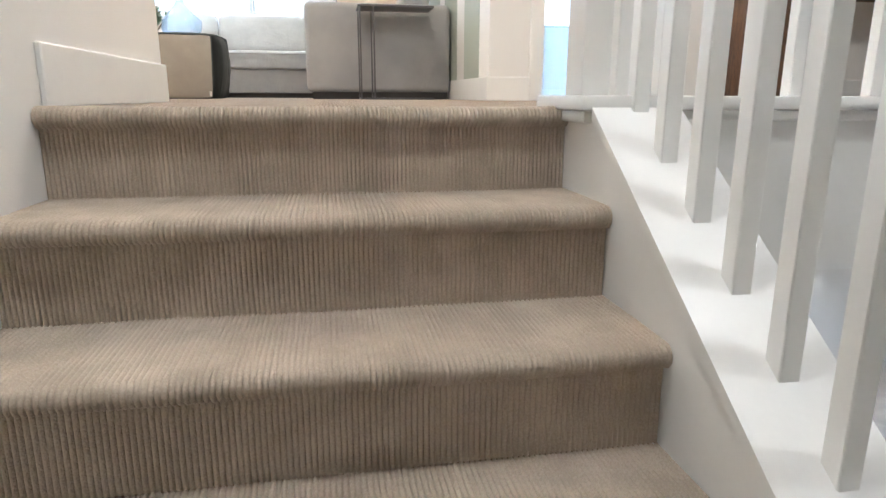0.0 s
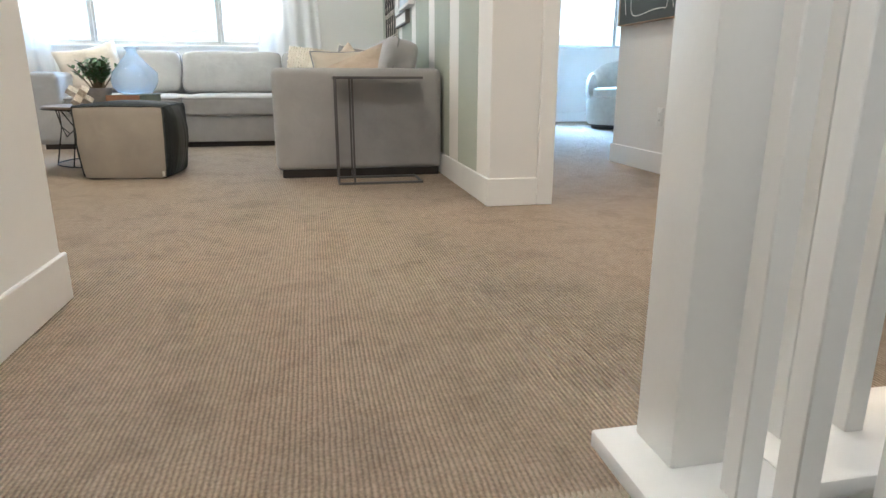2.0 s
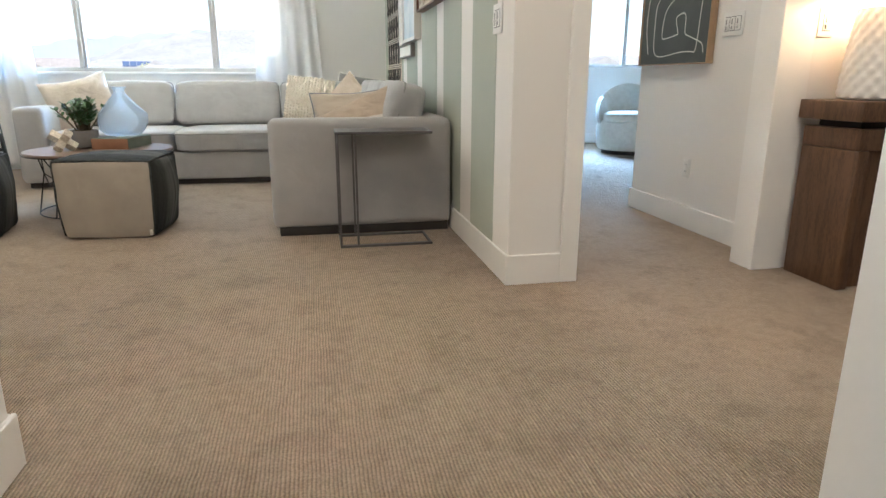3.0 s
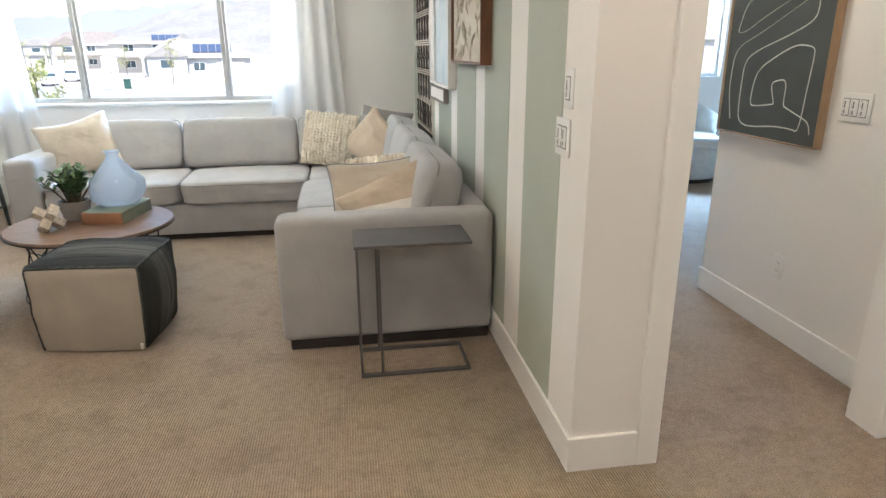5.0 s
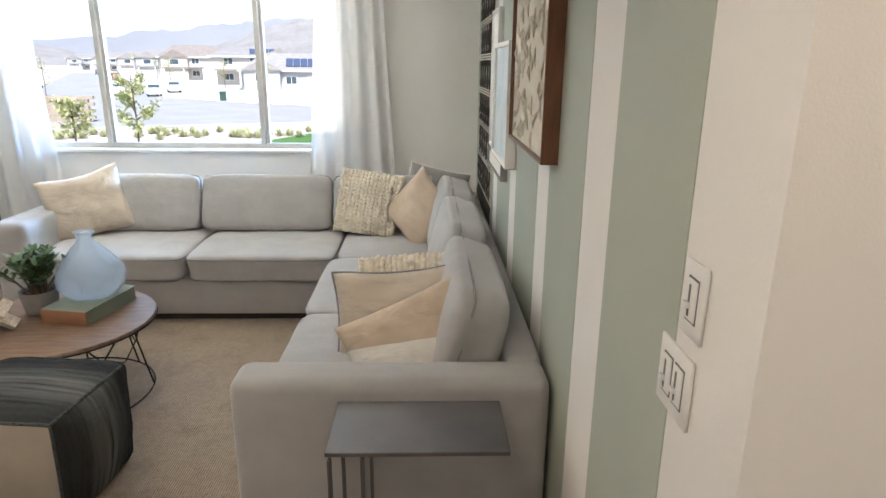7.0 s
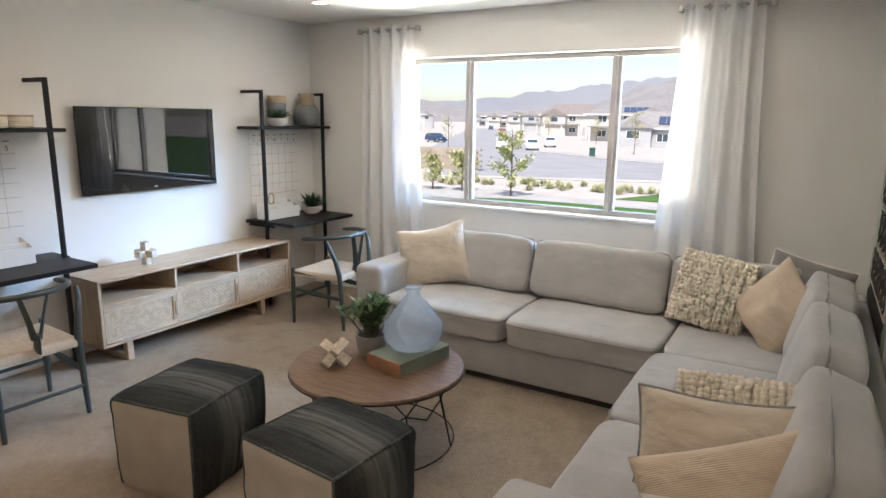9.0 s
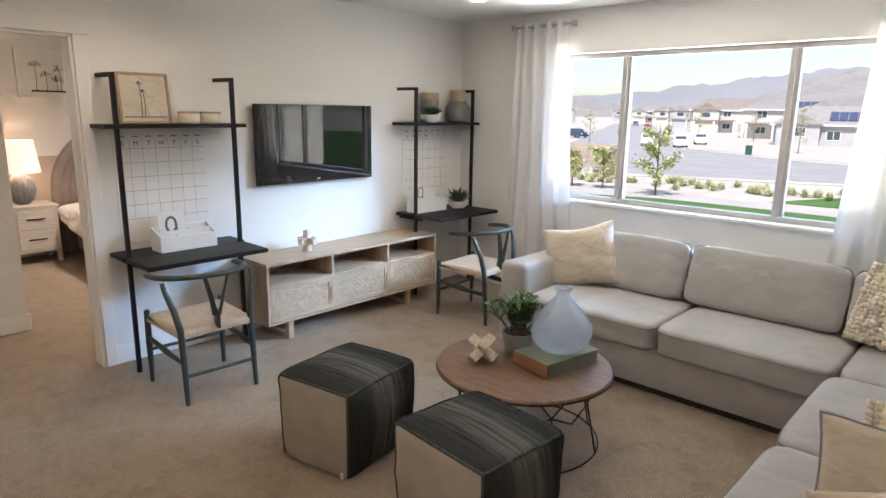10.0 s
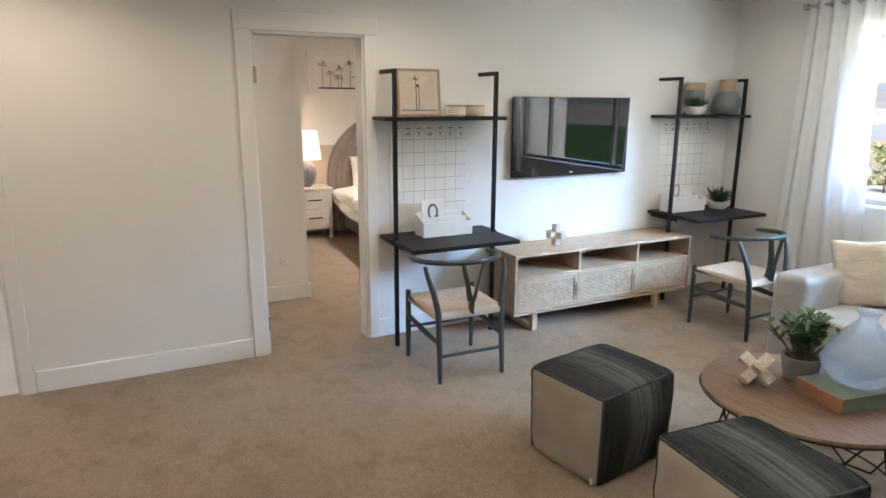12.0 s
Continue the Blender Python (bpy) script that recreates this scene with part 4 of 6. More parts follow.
throw_pillow("soft cream cotton throw pillow leaning against the sofa arm", CREAM, 0.53, 0.45, 0.18, pose(-1.65, 6.82, 0.455, -17, -13, 20), 2, 0.04)
chunky_pillow("chunky cream knitted wool pillow in the sofa corner", 0.45, 0.46, 0.15, pose(0.17, 6.86, 0.445, -20, 7, -8), 5)
throw_pillow("tan woven throw pillow with a pinched top corner", TAN_WEAVE, 0.43, 0.43, 0.17, pose(0.57, 6.76, 0.66, -22, 0, -30) @ pose(0, 0, 0, 0, 36, 0) @ pose(0, 0, -0.215), 9, 0.04)
throw_pillow("dark grey pillow with pale piping behind the others", GREY_PILLOW, 0.46, 0.46, 0.16, pose(0.61, 6.98, 0.455, -16, 9, -20), 11, 0.0, WHITE_LINEN)
throw_pillow("tan cotton pillow with a grey twisted cord edge", CREAM, 0.56, 0.36, 0.17, pose(0.525, 4.98, 0.45, -19, -4, 2), 14, 0.03, PIPING)
panel_pillow = thing("throw_pillow", "white linen pillow with a tan woven panel", "pillow", pose(0.57, 4.765, 0.588, -30, 0, -6) @ pose(0, 0, 0, 0, -27, 0) @ pose(0, 0, -0.19), "throw pillows on the sofa")
whole = pillow(0.52, 0.38, 0.20, 19, 0.0, 0.0, 26)
bare = whole.copy()
for half, keep_upper in ((whole, True), (bare, False)):
    bmesh.ops.bisect_plane(half, geom=half.verts[:] + half.edges[:] + half.faces[:], plane_co=(0, 0, 0.20), plane_no=(0.30, 0, 1), clear_inner=keep_upper, clear_outer=not keep_upper)
part("woven_panel", whole, TAN_WEAVE, panel_pillow, "tan woven panel", angle=80)
part("cover", bare, WHITE_LINEN, panel_pillow, angle=80)
chunky_pillow("cream knitted pillow lying behind the corded pillow", 0.44, 0.34, 0.14, pose(0.53, 5.24, 0.45, -26, -6, -4), 23)


# ---- side table beside the sofa arm ----
ct = thing("c_shaped_side_table", "grey metal C-shaped side table beside the sofa arm", "side table", pose(0, 0, 0))
part("tabletop", box(0.338, 4.065, 0.588, 0.84, 4.335, 0.602, 0.002, 1), STEEL_GREY, ct)
for y in (4.062, 4.312):
    for dy in (-0.0095, 0.0095):
        part("post", box(0.346, y + dy - 0.0035, 0.0, 0.355, y + dy + 0.0035, 0.588, 0.001, 1), STEEL_GREY, ct)
    part("post", box(0.434, y - 0.006, 0.0, 0.445, y + 0.006, 0.588, 0.001, 1), STEEL_GREY, ct)
    part("foot_bar", box(0.346, y - 0.013, 0.0, 0.835, y + 0.013, 0.012, 0.001, 1), STEEL_GREY, ct)
part("foot_bar", box(0.822, 4.062, 0.0, 0.835, 4.312, 0.012, 0.001, 1), STEEL_GREY, ct)
part("foot_bar", box(0.346, 4.062, 0.0, 0.357, 4.312, 0.012, 0.001, 1), STEEL_GREY, ct)


# ---- poufs ----
def pouf(m, sx, sy):
    p = thing("pouf", "beige canvas floor pouf wrapped in dark grey striped weave", "pouf", m, "poufs before the coffee table")
    sz = 0.44
    own = bmesh.new()
    bmesh.ops.create_cube(own, size=2)
    bmesh.ops.subdivide_edges(own, edges=own.edges[:], cuts=15, use_grid_fill=True)

    def stuffed(q, k=17.0):
        """A point of the cube moved out to the bulging, sagging cushion."""
        q = q / (abs(q.x) ** k + abs(q.y) ** k + abs(q.z) ** k) ** (1 / k)
        fx, fy, fz = 1 - q.x ** 2, 1 - q.y ** 2, 1 - q.z ** 2
        n = noise.noise(q * 1.6 + Vector((m.translation.x * 9, 0, 0)))
        fold = noise.noise(q * 4.5 + Vector((0, m.translation.x * 5, 0)))
        out = Vector((q.x * (1 + 0.19 * fy * fz), q.y * (1 + 0.09 * fx * fz), q.z * (1 + 0.09 * fx * fy)))
        out *= 1 + 0.02 * n + 0.010 * fold
        low_ = (1 - q.z) / 2
        out.x *= 1 - 0.07 * low_
        out.y *= 1 - 0.05 * low_
        return Vector((out.x * sx / 2, out.y * sy / 2, max((out.z + 1) * sz / 2, 0.0)))

    for v in own.verts:
        v.co = stuffed(v.co.copy())
    own.normal_update()
    dark = own.copy()
    bmesh.ops.delete(own, geom=[f for f in own.faces if abs(f.normal.y) < 0.66], context="FACES")
    bmesh.ops.delete(dark, geom=[f for f in dark.faces if abs(f.normal.y) >= 0.66], context="FACES")
    for s in (-1, 1):
        half = own.copy()
        bmesh.ops.delete(half, geom=[f for f in half.faces if f.calc_center_median().y * s < 0], context="FACES")
        part("side_panel", half, POUF_BEIGE, p, "beige canvas side panel", angle=70)
    own.free()
    part("wrap", dark, POUF_WEAVE, p, "dark grey striped woven cover", angle=70)
    run = [q / 12 - 1 for q in range(25)]
    for s in (-1, 1):
        part("seam", tube([stuffed(Vector((u, s, 1))) for u in run], 0.0065, 6), POUF_DARK, p)
        part("seam", tube([stuffed(Vector((s, u, 1))) for u in run], 0.006, 6), POUF_DARK, p)
        for e in (-1, 1):
            part("seam", tube([stuffed(Vector((e, s, u * 0.97))) for u in run], 0.0055, 6), POUF_DARK, p)
    part("zip_pull", box(sx / 2 - 0.045, -sy / 2 - 0.008, 0.018, sx / 2 - 0.030, -sy / 2 + 0.002, 0.05, 0.003, 1), WHITE_LINEN, p, "small pale zip pull")
    return p


pouf(pose(-0.885, 4.735, 0, 0, 0, -5), 0.53, 0.48)
pouf(pose(-1.735, 4.745, 0, 0, 0, 10), 0.455, 0.53)


# ---- coffee table and what stands on it ----
CT = Vector((-1.185, 5.46, 0))
table = thing("coffee_table", "round walnut-topped coffee table on a black wire base", "coffee table", pose(*CT))
part("tabletop", lathe([(0, 0.383), (0.44, 0.383), (0.449, 0.388), (0.452, 0.396), (0.447, 0.405), (0, 0.405)], 72), WALNUT, table)
part("edge_band", tube([(0.4525 * math.cos(a), 0.4525 * math.sin(a), 0.3865) for a in [q * math.tau / 72 for q in range(72)]], 0.0034, 6, closed=True), BLACK, table)


def ring(r, z, rad=0.004, n=56):
    return tube([(r * math.cos(q * math.tau / n), r * math.sin(q * math.tau / n), z) for q in range(n)], rad, 6, closed=True)


part("base_ring", ring(0.40, 0.005), BLACK, table)
part("top_ring", ring(0.37, 0.378), BLACK, table)
for q in range(8):
    a = q * math.tau / 8 + 0.25
    at = lambda r, z, da=0.0: (r * math.cos(a + da), r * math.sin(a + da), z)
    part("wire_leg", tube([at(0.40, 0.005), at(0.345, 0.26)], 0.0045, 6), BLACK, table)
    part("wire_strut", tube([at(0.345, 0.26), at(0.37, 0.38, 0.26)], 0.004, 6), BLACK, table)
    part("wire_strut", tube([at(0.345, 0.26), at(0.37, 0.38, -0.26)], 0.004, 6), BLACK, table)
    part("wire_strut", tube([at(0.345, 0.26), at(0.335, 0.20, 0.39), at(0.345, 0.26, math.tau / 8)], 0.004, 6), BLACK, table)

book = thing("book", "thick book with a sage cloth cover and tan spine", "book", pose(-1.07, 5.585, 0.405, 0, 0, 80))
part("cover", box(-0.19, -0.12, 0, 0.19, 0.12, 0.006, 0.002, 1), BOOK_GREEN, book)
part("cover", box(-0.19, -0.12, 0.064, 0.19, 0.12, 0.07, 0.002, 1), BOOK_GREEN, book)
part("page_block", box(-0.18, -0.115, 0.006, 0.185, 0.117, 0.064), BOOK_GREEN, book, "sage coloured page block")
part("spine", box(-0.194, -0.12, 0, -0.185, 0.12, 0.07, 0.003, 2), BOOK_SPINE, book)

vase = thing("glass_vase", "round pale blue blown-glass vase with a short neck", "vase", pose(-1.06, 5.60, 0.475))
prof = [(0.0, 0.004), (0.055, 0.002), (0.095, 0.012), (0.122, 0.05), (0.131, 0.10), (0.124, 0.155), (0.098, 0.21), (0.066, 0.255), (0.042, 0.282), (0.034, 0.30), (0.036, 0.312), (0.043, 0.322), (0.0425, 0.329), (0.036, 0.331)]
inner = [(0.029, 0.322), (0.029, 0.30), (0.037, 0.28), (0.061, 0.252), (0.093, 0.207), (0.119, 0.154), (0.126, 0.10), (0.117, 0.053), (0.09, 0.018), (0.05, 0.009), (0.0, 0.010)]
part("body", lathe([(r * (1 + 0.16 * max(0, min(1, (0.29 - z) * 8))), z) for r, z in prof + inner], 56, wobble=lambda a, z: 1 + (0.075 * math.sin(a * 2 + 16 * z) + 0.05 * math.sin(3 * a - 34 * z) + 0.13 * noise.noise(Vector((math.cos(a) * 1.7, math.sin(a) * 1.7, z * 17)))) * max(0, min(1, z * 12)) * max(0, min(1, (0.28 - z) * 8))), VASE_GLASS, vase, angle=90)
part("rim", ring(0.0425, 0.329, 0.006, 36), VASE_GLASS, vase, "thick rolled glass rim")


def pot_plant(name, label, m, pot_profile, pot_mat, leaves, leaf_mat, kind, seed):
    p = thing(name, label, "plant", m)
    part("pot", lathe(pot_profile, 40), pot_mat, p)
    top = max(z for r, z in pot_profile)
    rad = max(r for r, z in pot_profile)
    part("soil", lathe([(0, top - 0.012), (rad * 0.86, top - 0.014)], 24), SOIL, p)
    rng = random.Random(seed)
    bm, stems = bmesh.new(), bmesh.new()

    def leaf(base, direction, length, width, thick):
        d = direction.normalized()
        s = d.cross(Vector((rng.uniform(-0.3, 0.3), rng.uniform(-0.3, 0.3), 1))).normalized()
        u = s.cross(d)
        own = []
        for f, wd in ((0.0, 0.18), (0.3, 0.8), (0.62, 1.0), (0.88, 0.62), (1.0, 0.1)):
            c = base + d * length * f + u * (-0.10 * length * f * f)
            own.append([bm.verts.new(c + s * width * wd / 2), bm.verts.new(c + u * thick * wd), bm.verts.new(c - s * width * wd / 2), bm.verts.new(c - u * thick * wd)])
        for q, r in zip(own, own[1:]):
            for k in range(4):
                bm.faces.new((q[k], q[(k + 1) % 4], r[(k + 1) % 4], r[k]))
        bm.faces.new(own[-1])

    if kind == "bush":
        for b in range(leaves):
            a, tilt = rng.uniform(0, math.tau), rng.uniform(0.05, 0.68)
            ln = rng.uniform(0.12, 0.225)
            d = Vector((math.cos(a) * math.sin(tilt), math.sin(a) * math.sin(tilt), math.cos(tilt)))
            base = Vector((rng.uniform(-0.03, 0.03), rng.uniform(-0.03, 0.03), top - 0.015))
            tip = base + d * ln
            tube([base, (base + tip) / 2 + Vector((0, 0, 0.008)), tip], [0.006, 0.005, 0.003], 5, bm=stems)
            for k in range(15):
                f = rng.uniform(0.42, 1.0)
                az = rng.uniform(0, math.tau)
                leaf(base + d * ln * f, d * 0.7 + Vector((math.cos(az), math.sin(az), rng.uniform(-0.1, 0.7))), rng.uniform(0.035, 0.052), rng.uniform(0.02, 0.028), 0.0025)
        part("branching", stems, STEM, p)
    else:
        stems.free()
        for b in range(leaves):
            a, tilt = rng.uniform(0, math.tau), rng.uniform(0.1, 1.15)
            d = Vector((math.cos(a) * math.sin(tilt), math.sin(a) * math.sin(tilt), math.cos(tilt)))
            base = Vector((math.cos(a) * rng.uniform(0, 0.3) * rad, math.sin(a) * rng.uniform(0, 0.3) * rad, top - 0.014))
            leaf(base, d, rng.uniform(0.6, 1.05) * kind, 0.011, 0.003)
    ob = part("leaves", bm, leaf_mat, p, angle=60)
    ob["kind"] = "stuff"
    return p


pot_plant("jade_plant", "bushy green jade plant in a grey concrete pot", pose(-1.30, 5.56, 0.405), [(0, 0), (0.062, 0), (0.07, 0.006), (0.086, 0.10), (0.087, 0.118), (0.079, 0.118), (0.077, 0.10)], POT_GREY, 46, LEAF, "bush", 4)


def knot(m, size, label):
    """Three square bars crossing at right angles."""
    k = thing("burr_sculpture", label, "ornament", m, "bone inlay ornaments")
    h = size / 2
    w = size * 0.145
    for axis in range(3):
        for off in (-1, 1):
            lo, hi = [-w, -w, -w], [w, w, w]
            lo[axis], hi[axis] = (-h, -w * 0.98) if off < 0 else (w * 0.98, h)
            part("bar", box(*lo, *hi, size * 0.012, 1), BONE, k)
    part("bar", box(-w, -w, -w, w, w, w), BONE, k)
    return k


knot(pose(-1.36, 5.33, 0.405 + 0.068) @ pose(0, 0, 0, 45, 35.26, 20), 0.17, "speckled cream cross-bar ornament on the coffee table")
knot(pose(-3.44, 5.70, 0.598 + 0.082, 0, 0, 12), 0.165, "speckled white cross-bar ornament on the media console")

# ---- media wall ----
tv = thing("television", "black flat-screen television mounted on the wall", "television", pose(W_TV, 0, 0))
part("housing", box(0.012, 5.40, 1.125, 0.045, 6.49, 1.695, 0.004, 1), BLACK, tv)
part("screen", box(0.040, 5.385, 1.108, 0.0515, 6.505, 1.711, 0.003, 1), SCREEN, tv, "glossy black screen")
part("wall_mount", box(0.0, 5.75, 1.25, 0.014, 6.15, 1.55), BLACK, tv)
part("indicator", box(0.0512, 5.93, 1.128, 0.0522, 5.96, 1.138), NICKEL, tv)

con = thing("media_console", "low pale oak media console with cane doors and open shelves", "media console", pose(W_TV, 0, 0))
X0, X1, Y0, Y1, Z0, Z1 = 0.02, 0.415, 5.215, 6.945, 0.138, 0.598
part("top_panel", box(X0, Y0, Z1 - 0.02, X1, Y1, Z1, 0.002, 1), OAK, con)
part("bottom_panel", box(X0, Y0, Z0, X1, Y1, Z0 + 0.02, 0.002, 1), OAK, con)
part("side_panel", box(X0, Y0, Z0 + 0.02, X1, Y0 + 0.02, Z1 - 0.02, 0.002, 1), OAK_UP, con)
part("side_panel", box(X0, Y1 - 0.02, Z0 + 0.02, X1, Y1, Z1 - 0.02, 0.002, 1), OAK_UP, con)
part("back_panel", box(X0, Y0 + 0.02, Z0 + 0.02, X0 + 0.01, Y1 - 0.02, Z1 - 0.02), OAK, con)
part("shelf", box(X0 + 0.01, Y0 + 0.02, 0.412, X1 - 0.002, Y1 - 0.02, 0.43, 0.002, 1), OAK, con)
for y in (5.795, 6.37):
    part("divider", box(X0 + 0.01, y - 0.009, Z0 + 0.02, X1 - 0.003, y + 0.009, 0.412, 0.001, 1), OAK_UP, con)
    part("divider", box(X0 + 0.01, y - 0.009, 0.43, X1 - 0.003, y + 0.009, Z1 - 0.02, 0.001, 1), OAK_UP, con)
for a, b in ((5.24, 5.785), (5.805, 6.36), (6.38, 6.92)):
    z0, z1, xf = Z0 + 0.024, 0.409, X1 - 0.004
    door = part("door", box(xf - 0.018, a, z0, xf, b, z0 + 0.032, 0.002, 1), OAK, con)
    part("rail", box(xf - 0.018, a, z1 - 0.032, xf, b, z1, 0.002, 1), OAK, door)
    part("stile", box(xf - 0.018, a, z0 + 0.032, xf, a + 0.032, z1 - 0.032, 0.002, 1), OAK_UP, door)
    part("stile", box(xf - 0.018, b - 0.032, z0 + 0.032, xf, b, z1 - 0.032, 0.002, 1), OAK_UP, door)
    part("cane_panel", box(xf - 0.012, a + 0.03, z0 + 0.03, xf - 0.007, b - 0.03, z1 - 0.03), CANE, door, "woven cane panel")
for y in (5.775, 6.35):
    part("handle", box(X1 - 0.003, y - 0.008, 0.235, X1 + 0.008, y + 0.001, 0.335, 0.002, 1), RAW_CLAY, con, "slim bronze pull")
for y in (5.41, 6.62):
    for x in (X0 + 0.01, X1 - 0.06):
        part("leg", box(x, y - 0.022, 0.0, x + 0.045, y + 0.022, Z0, 0.003, 1), OAK_UP, con)
    part("leg_rail", box(X0 + 0.055, y - 0.018, 0.0, X1 - 0.06, y + 0.018, 0.035, 0.003, 1), OAK, con)
part("under_rail", box(X0 + 0.15, 5.43, Z0 - 0.035, X0 + 0.18, 6.60, Z0, 0.002, 1), OAK, con)


def ladder_desk(m):
    d = thing("ladder_desk", "black metal wall-leaning desk with a top shelf", "desk", m, "black ladder desks")
    for y in (0.0, 0.755):
        part("post", box(0.222, y - 0.013, 0.0, 0.248, y + 0.013, 1.875, 0.002, 1), BLACK, d)
        part("wall_arm", box(0.0, y - 0.013, 1.849, 0.222, y + 0.013, 1.875, 0.002, 1), BLACK, d)
        part("desk_bracket", box(0.0, y + 0.014, 0.70, 0.30, y + 0.026, 0.73), BLACK, d)
    part("shelf", box(0.004, -0.075, 1.548, 0.258, 0.84, 1.572, 0.002, 1), BLACK, d)
    part("desktop", box(0.25, -0.02, 0.73, 0.57, 0.775, 0.758, 0.003, 1), BLACK, d)
    part("desktop", box(0.004, 0.0145, 0.73, 0.25, 0.7405, 0.758), BLACK, d)
    part("desktop_edge", box(0.004, -0.03, 0.73, 0.22, 0.0145, 0.758, 0.003, 1), BLACK, d)
    part("desktop_edge", box(0.004, 0.7405, 0.73, 0.22, 0.80, 0.758, 0.003, 1), BLACK, d)
    return d


desk = ladder_desk(pose(W_TV, 4.37, 0))
copy_thing(desk, pose(W_TV, 6.86, 0))


def text_mesh(s, size):
    c = bpy.data.curves.new("letter", "FONT")
    c.body, c.size, c.align_x, c.align_y, c.extrude = s, size, "CENTER", "CENTER", 0.0003
    ob = bpy.data.objects.new("letter", c)
    me = bpy.data.meshes.new_from_object(ob)
    bpy.data.objects.remove(ob)
    return me


def calendar(y0, y1):
    cal = thing("wall_calendar", "white wall planner board with a weekday grid", "calendar", pose(W_TV, 0, 0), "weekday planners above the desks")
    z0, z1 = 0.80, 1.53
    part("board", box(0.0, y0, z0, 0.006, y1, z1, 0.002, 1), PAPER, cal)
    w = (y1 - y0 - 0.03) / 7
    for k, ch in enumerate("SMTWTFS"):
        me = text_mesh(ch, 0.042)
        me.materials.append(INK)
        ob = new("letter", me)
        ob.parent = cal
        ob.matrix_basis = pose(0.0068, y0 + 0.015 + w * (k + 0.5), z1 - 0.085, 90, 0, 90)
        part("heading_bar", box(0.006, y0 + 0.015 + w * (k + 0.28), z1 - 0.042, 0.0066, y0 + 0.015 + w * (k + 0.72), z1 - 0.036), INK, cal)
    for k in range(6):
        z = z1 - 0.118 - k * 0.091
        part("grid_line", box(0.006, y0 + 0.012, z, 0.0065, y1 - 0.012, z + 0.0022), LINE, cal)
    for k in range(1, 7):
        y = y0 + 0.015 + w * k
        part("grid_line", box(0.006, y, z1 - 0.59, 0.0064, y + 0.0016, z1 - 0.06), LINE, cal)


calendar(4.42, 5.03)
calendar(6.91, 7.52)


def organizer(m):
    o = thing("desk_organizer", "white wooden desk organizer with compartments, on the desk", "organizer", m, "desk organizers")
    part("base", box(-0.19, -0.075, 0, 0.19, 0.075, 0.01), PLASTIC, o)
    part("front_panel", box(-0.19, -0.075, 0.01, 0.19, -0.067, 0.10, 0.001, 1), PLASTIC, o)
    part("back_panel", box(-0.19, 0.067, 0.01, 0.19, 0.075, 0.15, 0.001, 1), PLASTIC, o)
    part("middle_panel", box(-0.182, -0.004, 0.01, 0.182, 0.004, 0.125, 0.001, 1), PLASTIC, o)
    for x in (-0.19, 0.182):
        pr = prism([(-0.067, 0.01), (0.067, 0.01), (0.067, 0.15), (-0.067, 0.10)], x, x + 0.008)
        part("side_panel", pr, PLASTIC, o)
    part("divider", box(-0.06, -0.067, 0.01, -0.053, -0.004, 0.095), PLASTIC, o)
    part("divider", box(0.05, 0.004, 0.01, 0.057, 0.067, 0.12), PLASTIC, o)
    return o


def loop_card(m, card):
    """A card with a ribbon-loop drawing; or the loop alone as a wire figure."""
    o = thing("loop_card" if card else "loop_figure", "white card with a grey ribbon loop drawing" if card else "small bronze loop figure standing in the organizer", "card" if card else "ornament", m)
    if card:
        part("card", box(-0.085, -0.002, 0, 0.085, 0.002, 0.20, 0.001, 1), PAPER, o)
    pts = []
    for k in range(25):
        a = radians(-62 + k * 304 / 24)
        pts.append((0.034 * math.sin(a - math.pi) * 1.0, -0.004, 0.115 - 0.05 * math.cos(a - math.pi)))
    pts = [(0.034, -0.004, 0.028)] + pts + [(-0.034, -0.005, 0.028)]
    part("loop", tube(pts, 0.008, 6, flat=0.35), SLOT if card else RAW_CLAY, o)
    return o


organizer(pose(W_TV + 0.18, 4.755, 0.759, 0, 0, 90))
organizer(pose(W_TV + 0.15, 7.09, 0.759, 0, 0, 90))
loop_card(pose(W_TV + 0.13, 4.70, 0.798, -8, 0, 90), True)
loop_card(pose(W_TV + 0.12, 7.03, 0.815, 0, 0, 90), False)

# Things on the upper shelves.
pf = thing("framed_photo", "framed sepia photo of two palm trees, on the shelf", "picture frame", pose(W_TV + 0.115, 4.60, 1.573, -6, 0, 90))
part("backing", box(-0.145, -0.004, 0.01, 0.145, 0.004, 0.30), CREAM, pf)
for a in ((-0.158, 0.0, 0.158, 0.016), (-0.158, 0.298, 0.158, 0.314)):
    part("frame_bar", box(a[0], -0.012, a[1], a[2], 0.012, a[3], 0.002, 1), FRAME_OAK, pf)
for x in (-0.158, 0.142):
    part("frame_bar", box(x, -0.012, 0.016, x + 0.016, 0.012, 0.298, 0.002, 1), FRAME_OAK, pf)


def palm(parent, x, z0, z1, spread, seed, y=-0.0052):
    """A small flat palm of ink: trunk and fronds."""
    rng = random.Random(seed)
    bm = tube([(x, y, z0), (x + 0.006, y, (z0 + z1) / 2), (x + 0.002, y, z1)], [0.0035, 0.003, 0.0022], 4, flat=0.2)
    for k in range(15):
        a = rng.uniform(-0.5, math.pi + 0.5)
        l = spread * rng.uniform(0.6, 1.0)
        tube([(x, y, z1), (x + 0.6 * l * math.cos(a), y, z1 + 0.6 * l * math.sin(a) + 0.1 * l), (x + l * math.cos(a), y, z1 + l * math.sin(a) * 0.7 - 0.15 * l)], [0.003, spread * 0.09, 0.001], 4, bm=bm, flat=0.15)
    return part("palm_drawing", bm, INK, parent)


